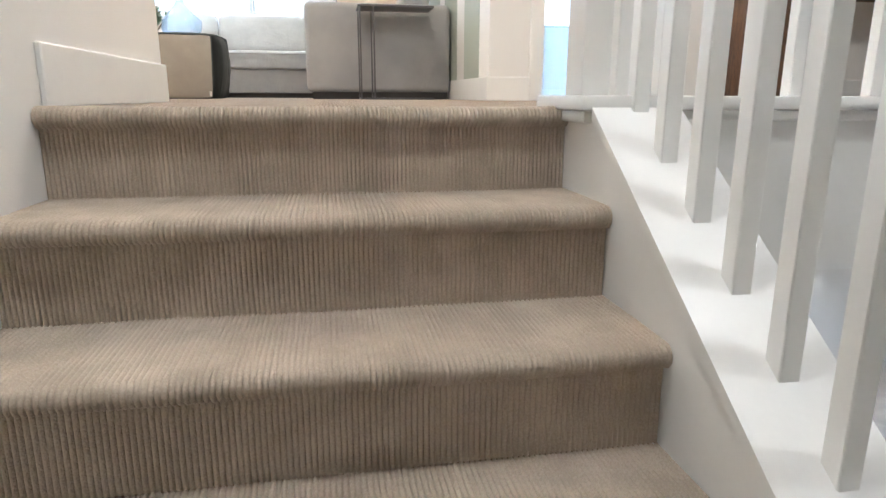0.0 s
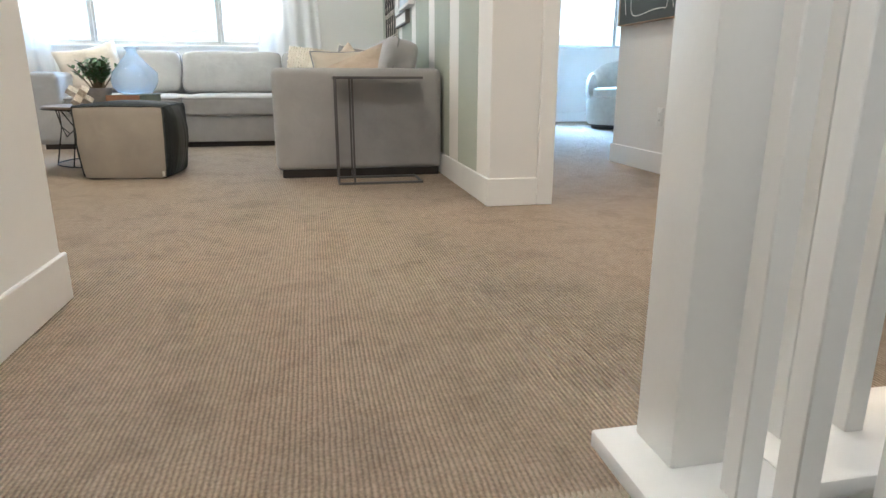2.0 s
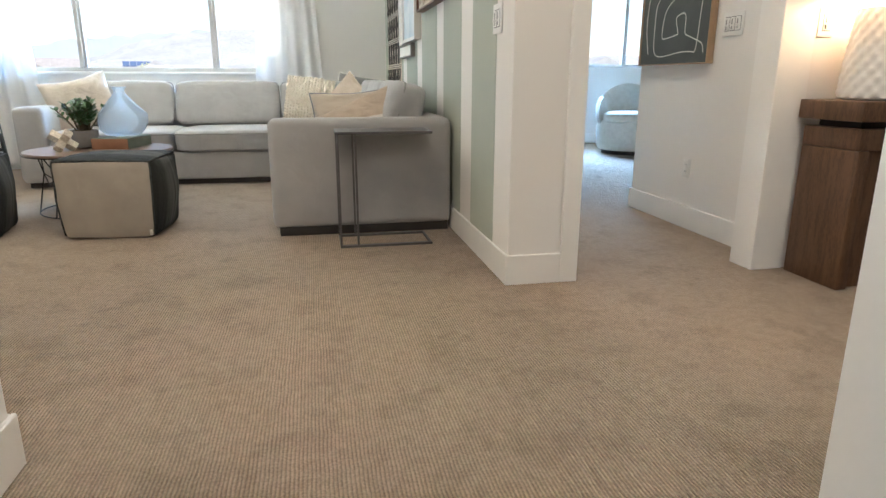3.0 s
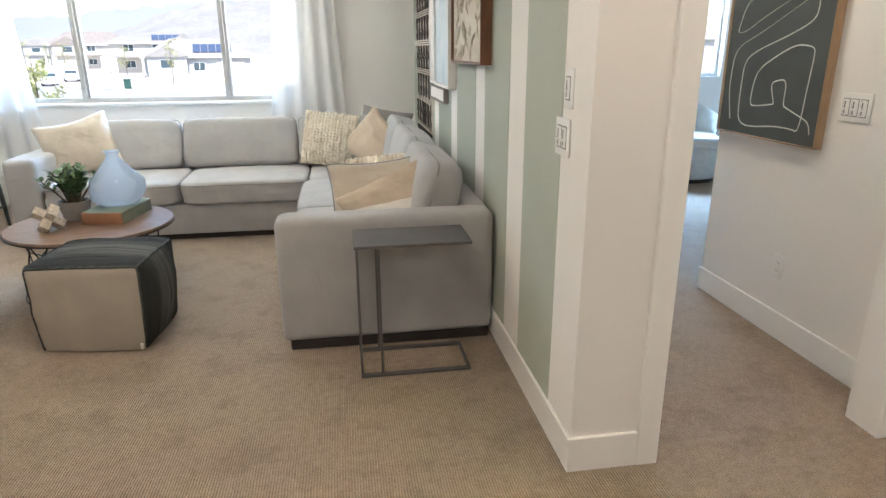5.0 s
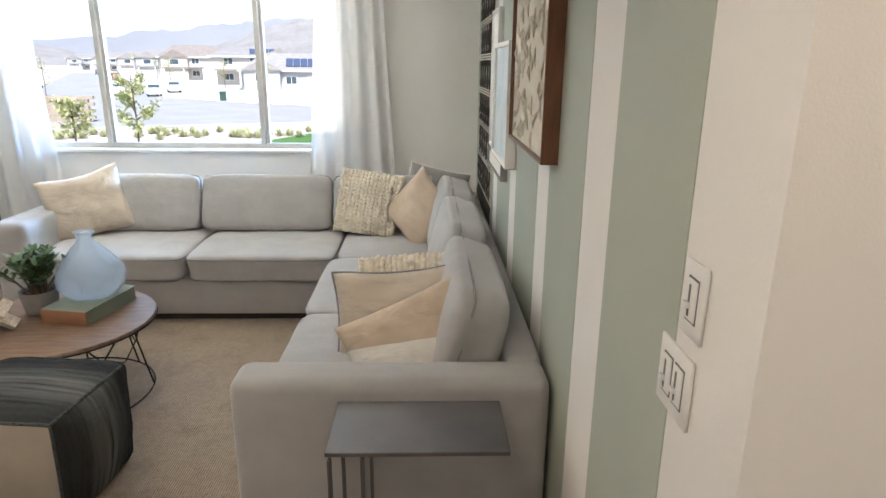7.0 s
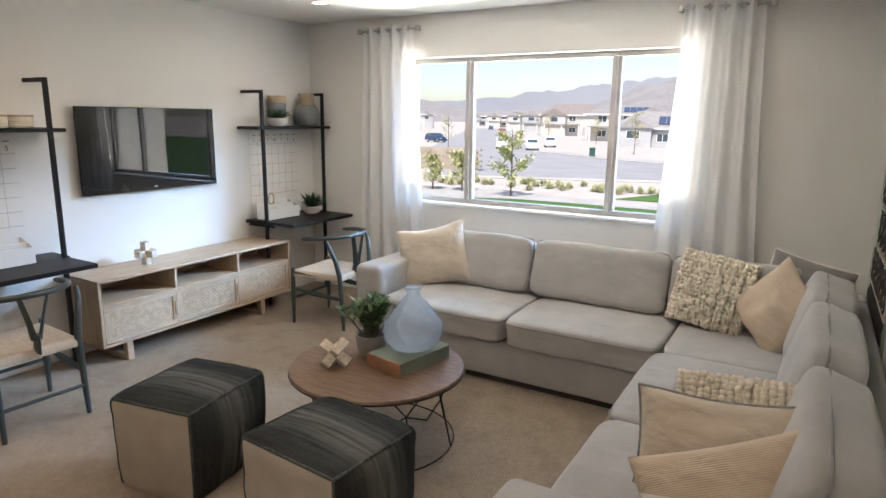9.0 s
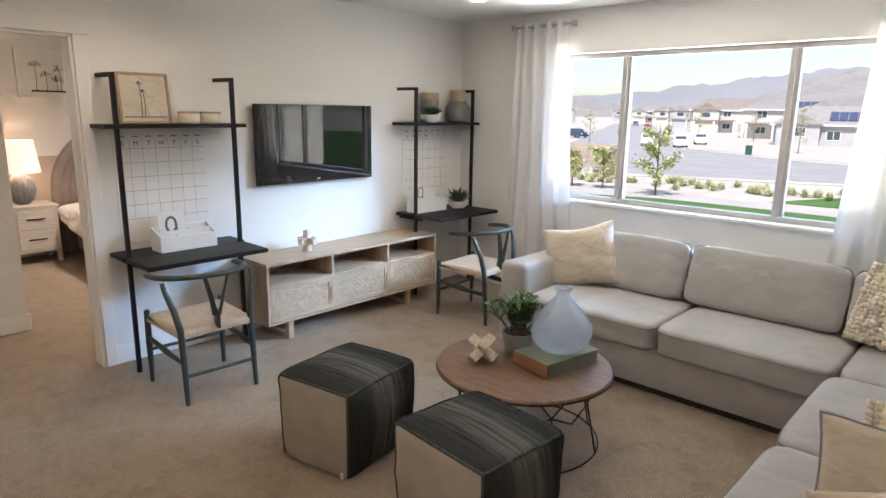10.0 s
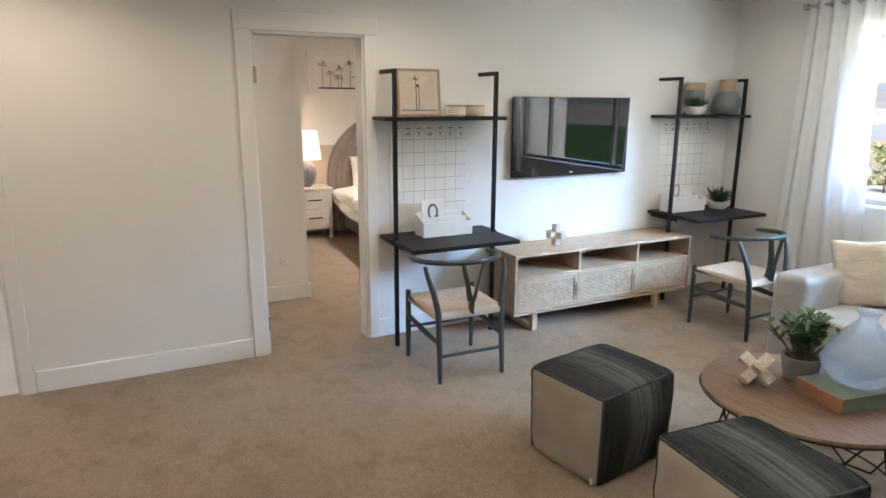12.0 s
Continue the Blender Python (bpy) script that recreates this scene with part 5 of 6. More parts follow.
palm(pf, -0.025, 0.04, 0.245, 0.032, 1)
palm(pf, -0.005, 0.04, 0.195, 0.03, 2)
part("horizon_drawing", box(-0.13, -0.005, 0.036, 0.13, -0.0042, 0.046), LINE, pf)

for y in (4.865, 5.01):
    c = thing("striped_cup", "small beige ribbed ceramic cup with a wooden rim", "cup", pose(W_TV + 0.14, y, 1.573), "cups on the shelf")
    part("body", lathe([(0, 0), (0.055, 0), (0.064, 0.008), (0.066, 0.018), (0.0635, 0.022), (0.067, 0.03), (0.0645, 0.036), (0.068, 0.045), (0.0655, 0.05), (0.068, 0.058), (0.066, 0.066)], 36), KNIT, c)
    part("rim", lathe([(0.066, 0.066), (0.069, 0.068), (0.069, 0.078), (0.062, 0.078), (0.060, 0.05), (0, 0.045)], 36), RAW_CLAY, c)

pot_plant("succulent", "dark spiky succulent in a white bowl on the shelf", pose(W_TV + 0.19, 7.085, 1.573), [(0, 0), (0.05, 0), (0.085, 0.03), (0.094, 0.07), (0.085, 0.07), (0.08, 0.05)], WHITE_CERAMIC, 90, SPIKE, 0.12, 7)
pot_plant("succulent", "dark spiky succulent in a white bowl on the desk", pose(W_TV + 0.21, 7.46, 0.758), [(0, 0), (0.06, 0), (0.09, 0.03), (0.098, 0.07), (0.09, 0.07), (0.08, 0.05)], WHITE_CERAMIC, 110, SPIKE, 0.16, 9)
jar = thing("stoneware_jar", "grey stoneware jar with a raw clay rim", "jar", pose(W_TV + 0.10, 7.17, 1.573))
part("body", lathe([(0, 0), (0.075, 0), (0.08, 0.02), (0.08, 0.19), (0.074, 0.205)], 36), GREY_CERAMIC, jar)
part("rim", lathe([(0.074, 0.205), (0.082, 0.215), (0.082, 0.265), (0.07, 0.265), (0.066, 0.2), (0, 0.195)], 36), RAW_CLAY, jar)
jug = thing("stoneware_jug", "round grey stoneware jug with a raw clay neck", "jug", pose(W_TV + 0.15, 7.50, 1.573))
part("body", lathe([(0, 0), (0.075, 0), (0.10, 0.02), (0.118, 0.08), (0.112, 0.14), (0.085, 0.185), (0.072, 0.195)], 36), GREY_CERAMIC, jug)
part("neck", lathe([(0.072, 0.195), (0.066, 0.22), (0.072, 0.295), (0.064, 0.295), (0.058, 0.2), (0, 0.19)], 36), RAW_CLAY, jug)
part("spout", box(-0.012, -0.092, 0.268, 0.012, -0.06, 0.29, 0.006, 2), RAW_CLAY, jug)


# ---- wishbone chairs ----
def chair(m):
    """The front looks along -x; the curved back rail is at +x."""
    c = thing("wishbone_chair", "grey-green lacquered wishbone chair with woven cord seat", "chair", m, "wishbone chairs at the desks")
    for s in (-1, 1):
        y = s * 0.235
        part("front_leg", tube([(-0.235, y, 0), (-0.232, y, 0.25), (-0.23, y, 0.465)], [0.013, 0.019, 0.017], 10), CHAIR_PAINT, c)
        part("back_leg", tube([(0.245, s * 0.215, 0), (0.232, s * 0.213, 0.22), (0.215, s * 0.213, 0.44), (0.195, s * 0.235, 0.56), (0.165, s * 0.262, 0.66), (0.14, s * 0.268, 0.715)], [0.013, 0.018, 0.02, 0.018, 0.015, 0.013], 10), CHAIR_PAINT, c)
        part("side_stretcher", tube([(-0.232, y, 0.29), (0.0, s * 0.228, 0.268), (0.228, s * 0.215, 0.25)], [0.01, 0.015, 0.01], 8, flat=1.5), CHAIR_PAINT, c)
        part("side_rail", tube([(-0.232, y, 0.425), (0.215, s * 0.213, 0.41)], 0.013, 8), CHAIR_PAINT, c)
    part("front_stretcher", tube([(-0.233, -0.235, 0.21), (-0.233, 0.235, 0.21)], [0.011, 0.011], 8), CHAIR_PAINT, c)
    part("back_stretcher", tube([(0.236, -0.214, 0.17), (0.236, 0.214, 0.17)], [0.011, 0.011], 8), CHAIR_PAINT, c)
    pts = []
    for k in range(25):
        a = radians(-112 + 224 * k / 24)
        pts.append((-0.005 + 0.262 * math.cos(a) * (1.0 if abs(a) < 1.57 else 0.9), 0.272 * math.sin(a) if abs(a) < 1.57 else math.copysign(0.272, a), 0.725 + 0.022 * math.cos(a)))
    part("back_rail", tube(pts, [0.012] + [0.0165] * 23 + [0.012], 10, flat=1.0), CHAIR_PAINT, c)
    # the Y of the back
    part("splat", tube([(0.222, 0, 0.425), (0.235, 0, 0.53)], [0.04, 0.033], 10, flat=0.28), CHAIR_PAINT, c)
    for s in (-1, 1):
        part("splat_arm", tube([(0.234, s * 0.014, 0.50), (0.243, s * 0.034, 0.60), (0.248, s * 0.068, 0.735)], [0.024, 0.02, 0.017], 8, flat=0.45), CHAIR_PAINT, c)
    # woven seat: four triangles of cord meeting in the middle, sagging a little
    own = bmesh.new()
    n = 24
    grid = []
    for j in range(n + 1):
        row = []
        for i in range(n + 1):
            u, v = 2 * i / n - 1, 2 * j / n - 1
            half = 0.245 - 0.018 * (u + 1) / 2
            d = max(abs(u), abs(v))
            row.append(own.verts.new((u * 0.235 - 0.005, v * half, 0.447 - 0.022 * (1 - d) ** 0.7 + 0.0018 * ((i + j) % 2) - 0.02 * max(0, d - 0.93) / 0.07)))
        grid.append(row)
    for a, b in zip(grid, grid[1:]):
        for i in range(n):
            own.faces.new((a[i], a[i + 1], b[i + 1], b[i]))
    geo = bmesh.ops.extrude_face_region(own, geom=own.faces[:])
    bmesh.ops.translate(own, verts=[v for v in geo["geom"] if isinstance(v, bmesh.types.BMVert)], vec=(0, 0, -0.03))
    bmesh.ops.recalc_face_normals(own, faces=own.faces[:])
    part("seat", own, RUSH, c, "woven paper-cord seat", angle=60)
    return c


ch = chair(pose(-2.985, 4.597, 0, 0, 0, -2))
copy_thing(ch, pose(-2.68, 6.862, 0, 0, 0, 4))


# ---- pictures ----
def framed(name, label, m, w, h, depth, bar, frame_mat, art_mat, category="picture"):
    """A picture in its xz plane, facing -y, back at y = 0."""
    p = thing(name, label, category, m)
    part("art", box(-w / 2 + bar * 0.5, -depth * 0.72, -h / 2 + bar * 0.5, w / 2 - bar * 0.5, -0.004, h / 2 - bar * 0.5), art_mat, p)
    for z in (-h / 2, h / 2 - bar):
        part("frame_bar", box(-w / 2, -depth, z, w / 2, 0, z + bar, 0.0015, 1), frame_mat, p)
    for x in (-w / 2, w / 2 - bar):
        part("frame_bar", box(x, -depth, -h / 2 + bar, x + bar, 0, h / 2 - bar, 0.0015, 1), frame_mat, p)
    return p


SW = W_STRIPE - 0.003
p1 = framed("relief_picture", "carved cream relief picture in a deep walnut frame", pose(SW, 4.945, 1.765, 0, 0, -90), 0.80, 0.92, 0.055, 0.012, FRAME_WALNUT, PLASTER_ART)
rng = random.Random(8)
bm = bmesh.new()
for k in range(140):
    x, z, a = rng.uniform(-0.36, 0.36), rng.uniform(-0.42, 0.42), rng.uniform(-0.9, 0.9) + 1.4
    d = Vector((math.cos(a), 0, math.sin(a))) * 0.035
    c = Vector((x, -0.040, z))
    tube([c - d, c + Vector((0.008, -0.006, 0)), c + d], [0.001, 0.007, 0.001], 4, bm=bm, flat=0.8)
part("relief", bm, PLASTER_ART, p1)["kind"] = "stuff"
framed("white_framed_print", "pale blue print in a white frame on the sage wall", pose(SW, 5.79, 1.425, 0, 0, -90), 0.62, 0.57, 0.05, 0.022, TRIM, BLUE_ART)
framed("white_framed_print", "pale print in a white frame, hung higher", pose(SW, 6.28, 1.52, 0, 0, -90), 0.34, 0.76, 0.03, 0.02, TRIM, PAPER)
framed("grey_framed_print", "pale print in a grey-brown frame below the others", pose(SW, 6.10, 1.08, 0, 0, -90), 0.68, 0.10, 0.035, 0.012, POT_GREY, PAPER)
tap = thing("wall_hanging", "black and cream block-printed cloth wall hanging with fringe", "wall hanging", pose(SW, 6.95, -0.09, 0, 0, -90))
part("cloth", box(-0.46, -0.008, 0.82, 0.46, 0, 2.22, 0.002, 1), CREAM, tap)
rng = random.Random(3)
for k in range(6):
    z0 = 0.85 + k * 0.226
    part("printed_band", box(-0.445, -0.0105, z0 + 0.205, 0.445, -0.0078, z0 + 0.212), INK, tap)
    part("printed_band", box(-0.445, -0.0105, z0 - 0.004, 0.445, -0.0078, z0 + 0.003), INK, tap)
    for i in range(16):
        x = -0.42 + i * 0.056
        pts = [(x + 0.013 * math.sin(q * 1.25 + i * 2.1 + k) + rng.uniform(-0.004, 0.004), -0.009, z0 + 0.012 + q * 0.0228) for q in range(9)]
        part("printed_mark", tube(pts, [0.006 + 0.005 * abs(math.sin(q * 1.1 + i + k)) for q in range(9)], 5, flat=0.12), INK, tap)
part("hanging_rod", tube([(-0.48, -0.01, 2.225), (0.48, -0.01, 2.225)], 0.008, 8), BLACK, tap)
for k in range(30):
    x = -0.45 + k * 0.031
    part("fringe_cord", tube([(x, -0.006, 0.825), (x + rng.uniform(-0.008, 0.008), -0.014, 0.77), (x + rng.uniform(-0.015, 0.015), -0.01, 0.71)], [0.005, 0.006, 0.004], 5), INK, tap)

art = framed("abstract_picture", "dark slate abstract canvas with white line drawing, oak frame", pose(2.399, 4.412, 1.573, 0, 0, -90), 0.75, 1.25, 0.044, 0.006, FRAME_OAK, SLATE)


def chalk(points):
    """A rounded line drawn on the canvas: (part of the width, metres above the lower edge)."""
    ps = [Vector((-0.375 + u * 0.75, -0.033, v - 0.625)) for u, v in points]
    for _ in range(2):
        ps = [ps[0]] + [q for a, b in zip(ps, ps[1:]) for q in (a * 0.75 + b * 0.25, a * 0.25 + b * 0.75)] + [ps[-1]]
    part("chalk_line", tube(ps, 0.0032, 6, flat=0.5), CHALK, art)


chalk([(0.13, 0.07), (0.08, 0.21), (0.08, 0.29), (0.1, 0.43), (0.36, 0.5), (0.62, 0.59), (0.83, 0.66), (0.83, 0.67)])
chalk([(0.83, 0.67), (0.85, 0.59), (0.82, 0.54), (0.65, 0.49), (0.48, 0.45), (0.35, 0.42), (0.22, 0.37), (0.21, 0.27), (0.21, 0.15), (0.22, 0.08), (0.28, 0.05), (0.4, 0.05), (0.6, 0.07), (0.78, 0.07), (0.82, 0.06), (0.84, 0.11), (0.85, 0.23)])
chalk([(0.85, 0.23), (0.87, 0.4), (0.86, 0.43), (0.79, 0.44), (0.69, 0.44), (0.53, 0.39), (0.38, 0.33), (0.34, 0.26), (0.33, 0.16), (0.37, 0.15), (0.57, 0.17), (0.57, 0.18), (0.52, 0.26), (0.56, 0.28), (0.67, 0.29), (0.66, 0.17), (0.7, 0.16), (0.83, 0.13), (0.91, 0.11), (0.93, 0.06)])
chalk([(0.72, 0.68), (0.6, 0.64), (0.36, 0.57), (0.2, 0.51), (0.11, 0.5), (0.1, 0.52), (0.17, 0.65), (0.25, 0.66), (0.33, 0.68), (0.42, 0.7), (0.5, 0.74), (0.55, 0.8), (0.66, 0.79), (0.78, 0.86)])
chalk([(0.30, 0.86), (0.32, 0.80), (0.38, 0.78), (0.44, 0.84), (0.42, 0.93)])


# ---- hall console table and lamp ----
hc = thing("hall_console_table", "dark rustic wooden console table against the hall wall", "console table", pose(0, 0, 0))
part("top", box(2.33, 2.93, 0.70, 4.0, 3.27, 0.78, 0.006, 2), OLD_WOOD, hc)
part("inner_slab", box(2.36, 2.95, 0.585, 3.97, 3.26, 0.67, 0.006, 2), OLD_WOOD, hc)
for x in (2.36, 3.62):
    part("leg_post", box(x, 2.95, 0.0, x + 0.055, 3.26, 0.585, 0.006, 2), OLD_WOOD, hc)
    part("leg_post", box(x + 0.295, 2.95, 0.0, x + 0.35, 3.26, 0.585, 0.006, 2), OLD_WOOD, hc)
    part("leg_panel", box(x + 0.055, 2.985, 0.0, x + 0.295, 3.25, 0.585), OLD_WOOD, hc, "recessed dark leg panel")
# Black block puts in the shade of the gap between the slabs.
part("dark_gap_block", box(2.40, 3.0, 0.67, 3.9, 3.22, 0.70), BLACK, hc)
hl = thing("table_lamp", "white textured ceramic table lamp with warm lit shade", "lamp", pose(2.54, 3.10, 0.78))
part("base", lathe([(0, 0), (0.12, 0)] + [(0.135 - 0.03 * (k / 32) ** 1.5, 0.01 + 0.35 * k / 32) for k in range(33)] + [(0.07, 0.385), (0.02, 0.40), (0, 0.40)], 80, wobble=lambda a, z: 1 + 0.07 * abs(math.sin(8 * a + 52 * z) * math.sin(8 * a - 52 * z)) * (z > 0.005)), WHITE_CERAMIC, hl)
part("stem", tube([(0, 0, 0.40), (0, 0, 0.48)], 0.008, 8), NICKEL, hl)
part("shade", lathe([(0.20, 0.42), (0.16, 0.70), (0.155, 0.70), (0.195, 0.42)], 40), LAMP_SHADE, hl, "glowing cream fabric shade")
lamp("hall_lamp_bulb", "POINT", pose(2.54, 3.10, 1.27), 3.5, (1.0, 0.66, 0.36), shadow_soft_size=0.05)

# ---- armchair in the side room ----
ac = thing("swivel_armchair", "cream boucle barrel armchair on a dark swivel base", "armchair", pose(4.0, 7.95, 0, 0, 0, -20))
part("swivel_base", lathe([(0, 0), (0.32, 0), (0.32, 0.05), (0, 0.05)], 40), DARK_BASE, ac)
part("body", lathe([(0, 0.05), (0.36, 0.05), (0.39, 0.10), (0.40, 0.30), (0.37, 0.40), (0, 0.40)], 44), BOUCLE, ac)
c = part("seat_cushion", cushion(0.66, 0.66, 0.14, 0.25, 12, 0.02, 3), BOUCLE, ac, angle=70)
c.matrix_basis = pose(0, -0.04, 0.36)
own = bmesh.new()
rows = []
for k in range(37):
    a = radians(-20 + 220 * k / 36)
    top = 0.66 + 0.16 * max(0, math.sin(a)) ** 2
    ring_ = []
    for q in range(12):
        b_ = q * math.tau / 12
        r = 0.36 + 0.055 * math.cos(b_)
        z = 0.34 + (top - 0.34) * (0.5 + 0.5 * math.sin(b_))
        ring_.append(own.verts.new((r * math.cos(a), r * math.sin(a), z)))
    rows.append(ring_)
for u, v in zip(rows, rows[1:]):
    for q in range(12):
        own.faces.new((u[q], u[(q + 1) % 12], v[(q + 1) % 12], v[q]))
own.faces.new(rows[0])
own.faces.new(rows[-1][::-1])
bmesh.ops.recalc_face_normals(own, faces=own.faces[:])
part("barrel_back", own, BOUCLE, ac, angle=70)

# ---- bedroom ----
BW = -7.552
ns = thing("nightstand", "whitewashed wooden nightstand with two drawers", "nightstand", pose(BW, 4.78, 0))
part("body", box(0.02, -0.22, 0.12, 0.44, 0.22, 0.60, 0.004, 1), WASHED_WOOD, ns)
part("top", box(0.01, -0.235, 0.60, 0.455, 0.235, 0.63, 0.004, 1), WASHED_WOOD, ns)
for y in (-0.22, 0.18):
    for x in (0.03, 0.39):
        part("leg", box(x, y, 0, x + 0.045, y + 0.04, 0.12), WASHED_WOOD, ns)
for z in (0.16, 0.38):
    dr = part("drawer", box(0.44, -0.17, z, 0.452, 0.17, z + 0.195, 0.003, 1), WASHED_WOOD, ns)
    part("handle", box(0.452, -0.085, z + 0.10, 0.47, 0.085, z + 0.112), BLACK, dr, "black bar handle")
bl = thing("bedside_lamp", "striped grey ceramic bedside lamp with lit cream shade", "lamp", pose(BW + 0.22, 4.74, 0.63))
part("base", lathe([(0, 0), (0.06, 0), (0.11, 0.05), (0.14, 0.15), (0.12, 0.25), (0.05, 0.32), (0.015, 0.34), (0, 0.34)], 36), STRIPED_CERAMIC, bl)
part("shade", lathe([(0.20, 0.34), (0.16, 0.68), (0.155, 0.68), (0.195, 0.34)], 36), LAMP_SHADE, bl, "glowing cream fabric shade")
lamp("bedside_bulb", "POINT", pose(BW + 0.22, 4.74, 1.06), 1.6, (1.0, 0.76, 0.52), shadow_soft_size=0.05)
# Three unseen ceiling lamps, added to brighten bedroom, its entry and bathroom.
lamp("bedroom_fill", "SPOT", pose(-5.6, 5.6, 2.49), 140, (1.0, 0.86, 0.68), spot_size=radians(140), spot_blend=0.8, shadow_soft_size=0.08)
lamp("bedroom_entry_fill", "SPOT", pose(-4.2, 3.1, 2.49), 16, (1.0, 0.86, 0.70), spot_size=radians(160), spot_blend=0.7, shadow_soft_size=0.1)
lamp("bath_fill", "SPOT", pose(-4.8, 1.5, 2.49), 40, (1.0, 0.86, 0.74), spot_size=radians(140), spot_blend=0.8, shadow_soft_size=0.08)
# Fixtures made up to go with these three lamps.
for x, y in ((-5.6, 5.6), (-4.8, 1.5), (-4.2, 3.1)):
    d = thing("downlight", "round white recessed ceiling downlight, lit, from a partly added set", "downlight", pose(x, y, H), "ceiling downlights")
    part("trim_ring", lathe([(0.058, 0.0), (0.078, 0.0), (0.076, -0.006), (0.058, -0.004)], 28), TRIM, d)
    part("lens", lathe([(0, -0.002), (0.057, -0.002)], 28), LED, d)
bed = thing("bed", "bed with an arched taupe velvet headboard and white duvet", "bed", pose(BW, 6.05, 0))
for s, (r, t) in enumerate(((0.98, 0.07), (0.89, 0.10), (0.82, 0.13))):
    outline = [(-r, 0.0)] + [(-r * math.cos(q * math.pi / 28), 0.72 + 0.86 * r * math.sin(q * math.pi / 28)) for q in range(29)] + [(r, 0.0)]
    bm = prism(outline, 0.0, t)
    bmesh.ops.bevel(bm, geom=[e for e in bm.edges if e.calc_length() > 0 and all(abs(v.co.x - t) < 1e-5 for v in e.verts)], offset=0.025, segments=3, affect="EDGES", profile=0.5)
    part("headboard", bm, HEADBOARD, bed)
part("bed_frame", box(0.10, -0.80, 0.05, 2.15, 0.80, 0.32, 0.02, 2), HEADBOARD, bed)
mt = part("duvet", cushion(2.0, 2.06, 0.40, 0.3, 22, 0.12, 5), DUVET, bed, angle=80)
mt.matrix_basis = pose(1.22, 0, 0.27)
for y in (-0.4, 0.4):
    pw = part("pillow", pillow(0.66, 0.45, 0.2, 6), DUVET, bed, angle=80)
    pw.matrix_basis = pose(0.28, y, 0.55, -15, 0, 90)
bp = framed("palm_print", "framed print of dark palm trees with wide white mount", pose(BW, 5.27, 2.02, 0, 0, 90), 0.80, 0.52, 0.03, 0.015, TRIM, PAPER)
part("print_paper", box(-0.27, -0.0235, -0.20, 0.30, -0.021, 0.12), WHITE_LINEN, bp)
for k, (x, z) in enumerate(((-0.22, 0.08), (-0.12, -0.02), (0.02, 0.04), (0.14, 0.10), (-0.02, -0.08), (0.22, -0.06))):
    palm(bp, x, -0.19, z, 0.085, 20 + k, -0.025)
part("print_ground", box(-0.27, -0.025, -0.20, 0.30, -0.0235, -0.18), INK, bp)
# Bedroom door, standing open into the room.
dr = tagged(new("door_1"), "white panelled bedroom door standing open", "door", kind="structure")
dr.matrix_world = pose(W_TV - 0.135, 3.552, 0, 0, 0, 178)
part("door_leaf", box(0.0, 0.0, 0.01, 0.70, 0.035, 2.07, 0.003, 1), TRIM, dr)
for z in (0.25, 1.05, 1.82):
    part("hinge", box(-0.012, 0.036, z, 0.012, 0.042, z + 0.09), NICKEL, dr)
for z in (0.17, 1.78):
    structure("door_hinge", tube([(W_TV + 0.004, 3.548, z), (W_TV + 0.004, 3.548, z + 0.095)], 0.009, 10), NICKEL, "brushed nickel door hinge", "hinge")

# ---- outdoors, beyond the windows ----
G = -2.8


def flat(name, outline, z, mat, label, category):
    bm = bmesh.new()
    bm.faces.new([bm.verts.new((x, y, z)) for x, y in outline])
    bmesh.ops.recalc_face_normals(bm, faces=bm.faces[:])
    if bm.faces[:][0].normal.z < 0:
        bmesh.ops.reverse_faces(bm, faces=bm.faces[:])
    return structure(name, bm, mat, label, category)


structure("ground", box(-1500, -800, G - 0.5, 1500, 2500, G), GRAVEL, "pale dry gravel ground", "ground")
flat("lawn", [(-20, 10), (30, 10), (30, 35.0), (-6.5, 35.3), (-10, 35.4), (-14, 35.2), (-20, 33.0)], G + 0.02, LAWN, "green mown lawn below the window", "lawn")
flat("lawn_patch", [(-9.3, 38.6), (25, 40), (25, 46), (-6.5, 45)], G + 0.02, LAWN, "green lawn patch beside the path", "lawn")
flat("side_lawn", [(9, 34.2), (140, 34.2), (140, 92), (50, 82), (9, 47)], G + 0.06, LAWN, "wide green lawn beside the road", "lawn")
flat("pavement", [(-30, 31), (-20, 33.1), (-14, 35.3), (-10, 35.5), (-6.5, 35.4), (30, 35.1), (30, 37.0), (-8, 37.1), (-15, 38.8), (-30, 38)], G + 0.03, CONCRETE, "pale concrete footpath", "pavement")
flat("road", [(-24, 45), (-8, 51.2), (40, 55), (40, 76), (-11, 70), (-20, 74), (-33, 84), (-120, 260), (-135, 255), (-45, 74)], G + 0.02, ASPHALT, "sunlit pale asphalt road", "road")
bm = tube([(-24, 44.6, G + 0.05), (-8, 50.8, G + 0.05), (40, 54.6, G + 0.05)], 0.13, 6)
structure("kerb", bm, CONCRETE, "concrete road kerb", "kerb")
bm = tube([(40, 76.4, G + 0.05), (-11, 70.4, G + 0.05), (-20, 74.4, G + 0.05), (-32.6, 84.4, G + 0.05), (-119, 260, G + 0.05)], 0.13, 6)
structure("kerb", bm, CONCRETE, "concrete road kerb", "kerb")
flat("far_pavement", [(40, 77), (-11, 71), (-20, 75), (-32, 85), (-31, 88), (-19, 78.5), (-10.5, 74.5), (40, 80.5)], G + 0.03, CONCRETE, "pale concrete footpath over the road", "pavement")

# Garden wall of tan blocks.
gw = thing("garden_wall", "long tan concrete-block garden wall", "wall", pose(0, 0, 0))
